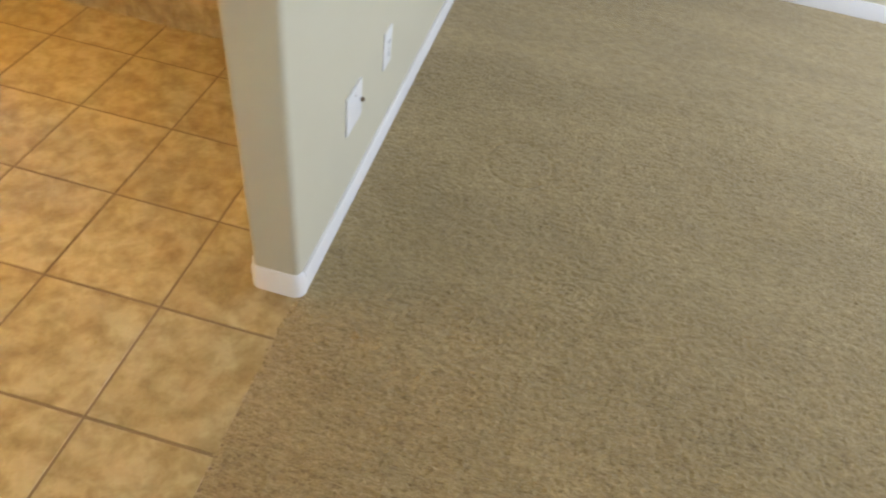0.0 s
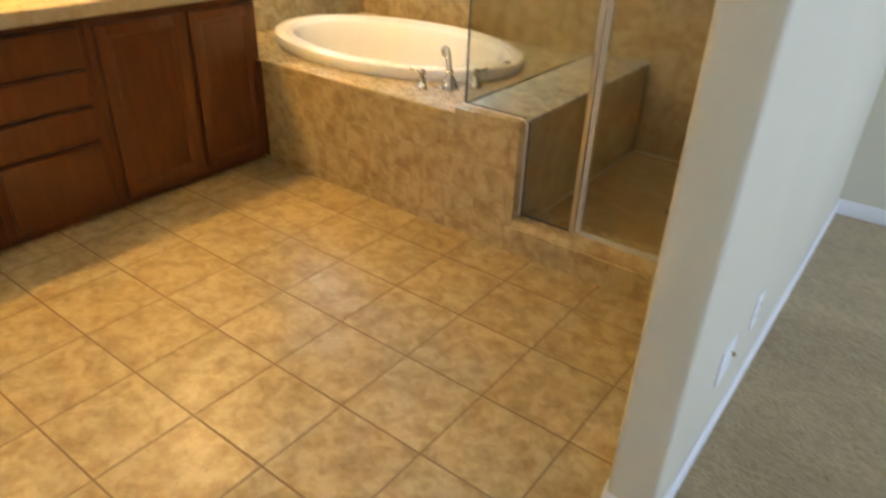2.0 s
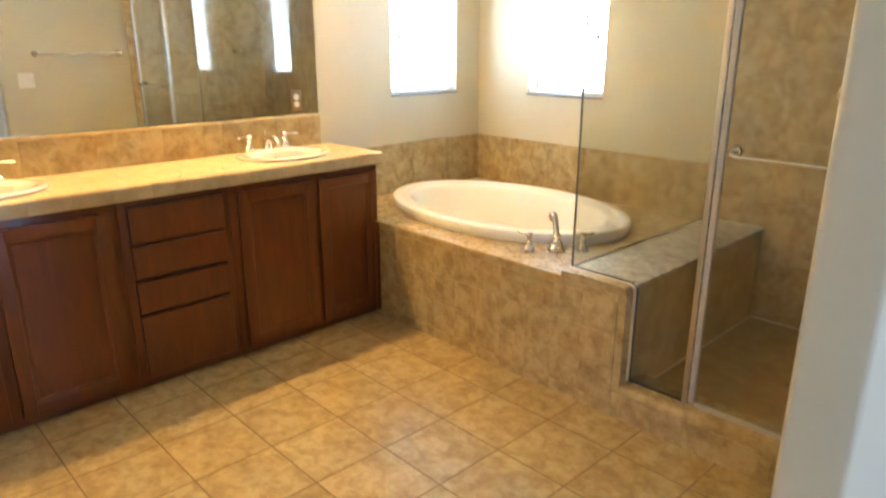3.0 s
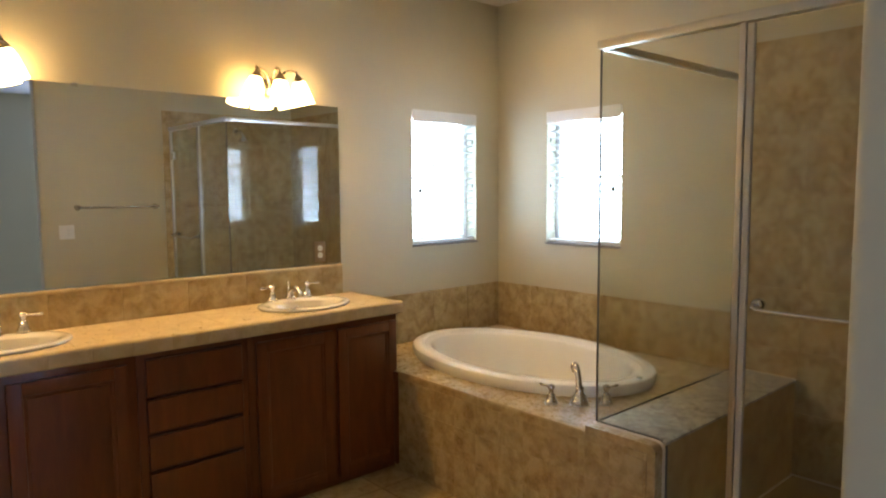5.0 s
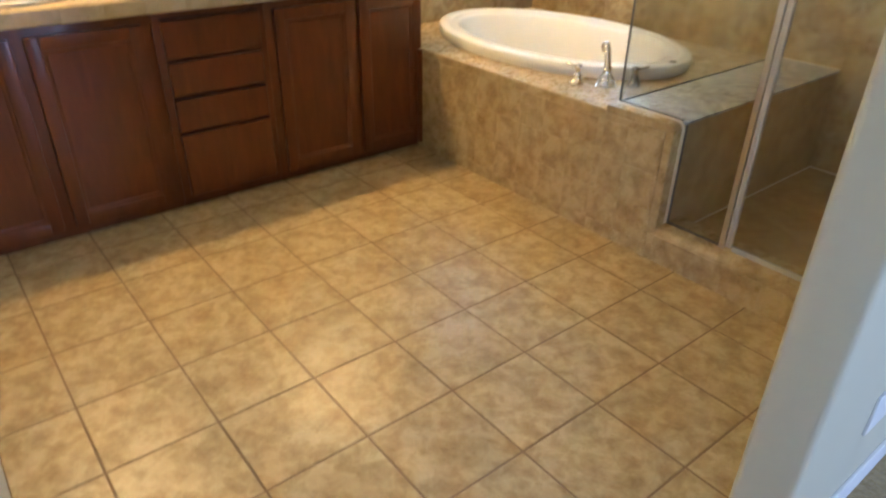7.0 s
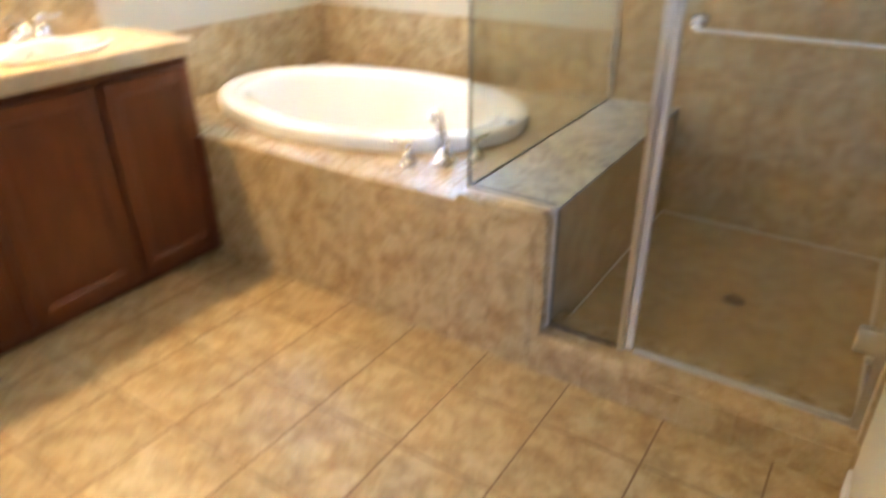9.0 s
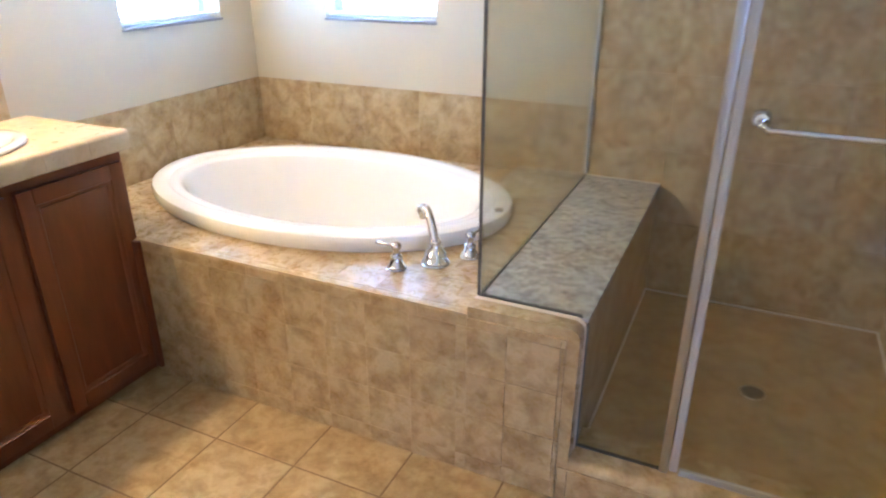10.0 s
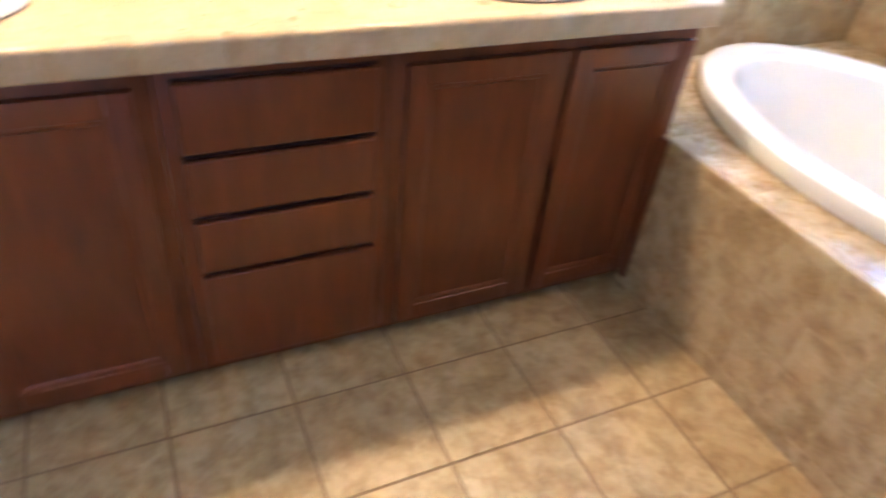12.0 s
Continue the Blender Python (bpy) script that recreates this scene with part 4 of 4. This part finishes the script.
def vanity_light(y):
    t = thing("vanity_light", (WX, y, LZ), "three-arm vanity light with lit frosted bell shades", "wall lamp", "vanity lights")
    part("back_plate", lathe([(0.0, 0.0), (0.055, 0.0), (0.055, 0.010), (0.040, 0.022), (0.018, 0.03), (0.0, 0.034)], (WX, y, LZ), "x"), AGED, t)
    part("stem", lathe([(0.0, -0.045), (0.006, -0.040), (0.011, -0.028), (0.007, -0.018), (0.013, -0.006), (0.015, 0.008), (0.010, 0.020), (0.006, 0.034), (0.009, 0.042), (0.0, 0.050)], (WX + 0.045, y, LZ), "z", 16), AGED, t)
    for side in (-1, 0, 1):
        dy = side * 0.118
        cx, cz = WX + (0.090 if side else 0.116), LZ + (0.052 if side else 0.046)
        top = (cx, y + dy, cz)
        part("arm", tube(arc([(WX + 0.025, y + dy * 0.1, LZ), (WX + 0.05, y + dy * 0.4, LZ + 0.07), (cx - 0.04, y + dy * 0.85, LZ + 0.095), (cx - 0.006, y + dy * 0.98, LZ + 0.08), top]), 0.0065, 12), AGED, t)
        part("shade", tilted(lathe([(0.020, -0.012), (0.031, -0.022), (0.042, -0.050), (0.049, -0.086), (0.053, -0.116), (0.059, -0.144), (0.057, -0.145), (0.050, -0.116), (0.043, -0.080), (0.0, -0.045)], top), top, side * 14), SHADE, t, "lit frosted glass bell shade")
        part("bulb", tilted(lathe([(0.0, -0.072), (0.016, -0.076), (0.028, -0.094), (0.028, -0.106), (0.019, -0.122), (0.0, -0.129)], top, "z", 16), top, side * 14), BULB, t, "lit bulb inside the shade")
        part("socket_cup", tilted(lathe([(0.0, 0.014), (0.012, 0.014), (0.018, 0.004), (0.029, -0.012), (0.029, -0.022), (0.0, -0.022)], top), top, side * 14), AGED, t)


vanity_light(1.572)
vanity_light(0.225)
can = thing("recessed_light", (CX, CY, CEIL), "lit round recessed ceiling light with white trim", "ceiling light")
part("trim_ring", lathe([(0.064, 0.002), (0.064, -0.006), (0.072, -0.010), (0.094, -0.008), (0.100, -0.001), (0.098, 0.0)], (CX, CY, CEIL), steps=40, capped=False), TRIM, can)
part("housing", lathe([(0.064, 0.0), (0.066, 0.098), (0.0, 0.099)], (CX, CY, CEIL), steps=40, capped=False), TRIM, can, "white reflector inside the ceiling")
part("lens", lathe([(0.0, 0.030), (0.0635, 0.030), (0.0635, 0.034), (0, 0.034)], (CX, CY, CEIL), steps=40), CAN_LIGHT, can)

# ---- tiles, piece by piece ----
base = structure("floor", box(WX, BX, SY, DECK_Y + 0.02, -0.05, -0.0016), GROUT, "tan square tile bathroom floor", "floor")
lay_tiles(base, FLAT, lambda u, v: (u, v, -0.006), -3.25, BX - 0.004, SY, DECK_Y + 0.012, P, P, -0.78, 0.57, 0.0072, 0.006, FLOOR_TILE)
H2 = P / 2
FP = 0.1515                     # pitch of the small tiles on the deck's front
lay_tiles(deck, FLAT, lambda u, v: (u, v, DECK_Z - 0.010), VFX + 0.002, BENCH_X0, DECK_Y + 0.0295, NY - 0.012, H2, H2, BENCH_X0, DECK_Y + 0.0295, 0.0008, 0.010, WALL_TILE, [TUB_HOLE])
lay_tiles(deck, FLAT, lambda u, v: (u, v, DECK_Z - 0.010), WX + 0.012, VFX + 0.001, VY1 + 0.002, NY - 0.012, H2, H2, BENCH_X0, DECK_Y + 0.0295, 0.0008, 0.010, WALL_TILE, [TUB_HOLE])
bull = [(DECK_Y + 0.03, DECK_Z - 0.010), (DECK_Y + 0.010, DECK_Z - 0.04), (DECK_Y - 0.001, DECK_Z - 0.04)] + rounded(DECK_Y - 0.001 + 0.012, DECK_Z - 0.012, 0.012, 180, 90, 4) + [(DECK_Y + 0.0285, DECK_Z)]
x = BENCH_X0
while x > VFX + 0.02:
    e = max(VFX + 0.001, x - H2)
    part("edge_tile", prism(bull, "x", e + 0.0004, x - 0.0004), WALL_TILE, deck)
    x = e
lay_tiles(deck, SOUTH, lambda u, v: (u, DECK_Y + TF, v), VFX + 0.001, BENCH_X0, 0.002, DECK_Z - 0.041, FP, FP, -1.87, 0.514 - 4 * FP, 0.0011, TF, WALL_TILE)
lay_tiles(bench, SOUTH, lambda u, v: (u, DECK_Y + 0.0045, v), BENCH_X0, BENCH_X1 - 0.034, 0.002, BENCH_Z - 0.034, FP, FP, -1.87, 0.514 - 4 * FP, 0.0011, 0.006, WALL_TILE)
lay_tiles(curb, SOUTH, lambda u, v: (u, DECK_Y + 0.003, v), BENCH_X1 - 0.03, EX - 0.012, 0.002, CURB_Z - 0.03, H2, 0.2, BENCH_X1, 0.0, 0.0008, 0.004, WALL_TILE)
bandw = structure("tub_wall_tile_west", box(WX, WX + 0.006, DECK_Y, NY, DECK_Z, 0.868), PALE_GROUT, "tan tile band on the wall behind the tub", "wall tile")
lay_tiles(bandw, EAST, lambda u, v: (WX + 0.005, u, v), DECK_Y, NY - 0.002, DECK_Z, 0.872, P, 0.4, NY - 0.012, DECK_Z, 0.0008, 0.007, WALL_TILE)
bandn = structure("tub_wall_tile_north", box(WX + 0.012, BENCH_X0, NY - 0.006, NY, DECK_Z, 0.868), PALE_GROUT, "tan tile band on the wall behind the tub", "wall tile")
lay_tiles(bandn, SOUTH, lambda u, v: (u, NY - 0.005, v), WX + 0.012, BENCH_X0 - 0.001, DECK_Z, 0.872, P, 0.4, WX + 0.012, DECK_Z, 0.0008, 0.007, WALL_TILE)
showern = structure("shower_wall_tile_north", box(BENCH_X0, EX, NY - 0.006, NY, PAN_Z, 2.266), PALE_GROUT, "tan tiled shower back wall", "wall tile")
lay_tiles(showern, SOUTH, lambda u, v: (u, NY - 0.005, v), BENCH_X0, EX - 0.001, PAN_Z, 2.270, P, P, BENCH_X0 + 0.02, 2.270 - 8 * P, 0.0008, 0.007, SHOWER_TILE)
showere = structure("shower_wall_tile_east", box(EX - 0.006, EX, DECK_Y + 0.015, NY - 0.012, 0.0, 2.266), PALE_GROUT, "tan tiled shower side wall", "wall tile")
lay_tiles(showere, WEST, lambda u, v: (EX - 0.005, u, v), DECK_Y + 0.012, NY - 0.012, CURB_Z, 2.270, P, P, NY - 0.012, 2.270 - 8 * P, 0.0008, 0.007, SHOWER_TILE)
lay_tiles(counter, FLAT, lambda u, v: (u, v, COUNTER_Z - 0.009), WX + 0.012, COUNTER_X - 0.045, SY, CY1 - 0.016, P, P, COUNTER_X - 0.045, 0.93 - P / 2, 0.0006, 0.009, COUNTER_TILE, sink_holes)
lay_tiles(splash, EAST, lambda u, v: (WX + 0.005, u, v), SY, 2.000, COUNTER_Z + 0.002, 1.108, P, 0.4, 0.93 - P / 2, COUNTER_Z, 0.0006, 0.009, WALL_TILE)
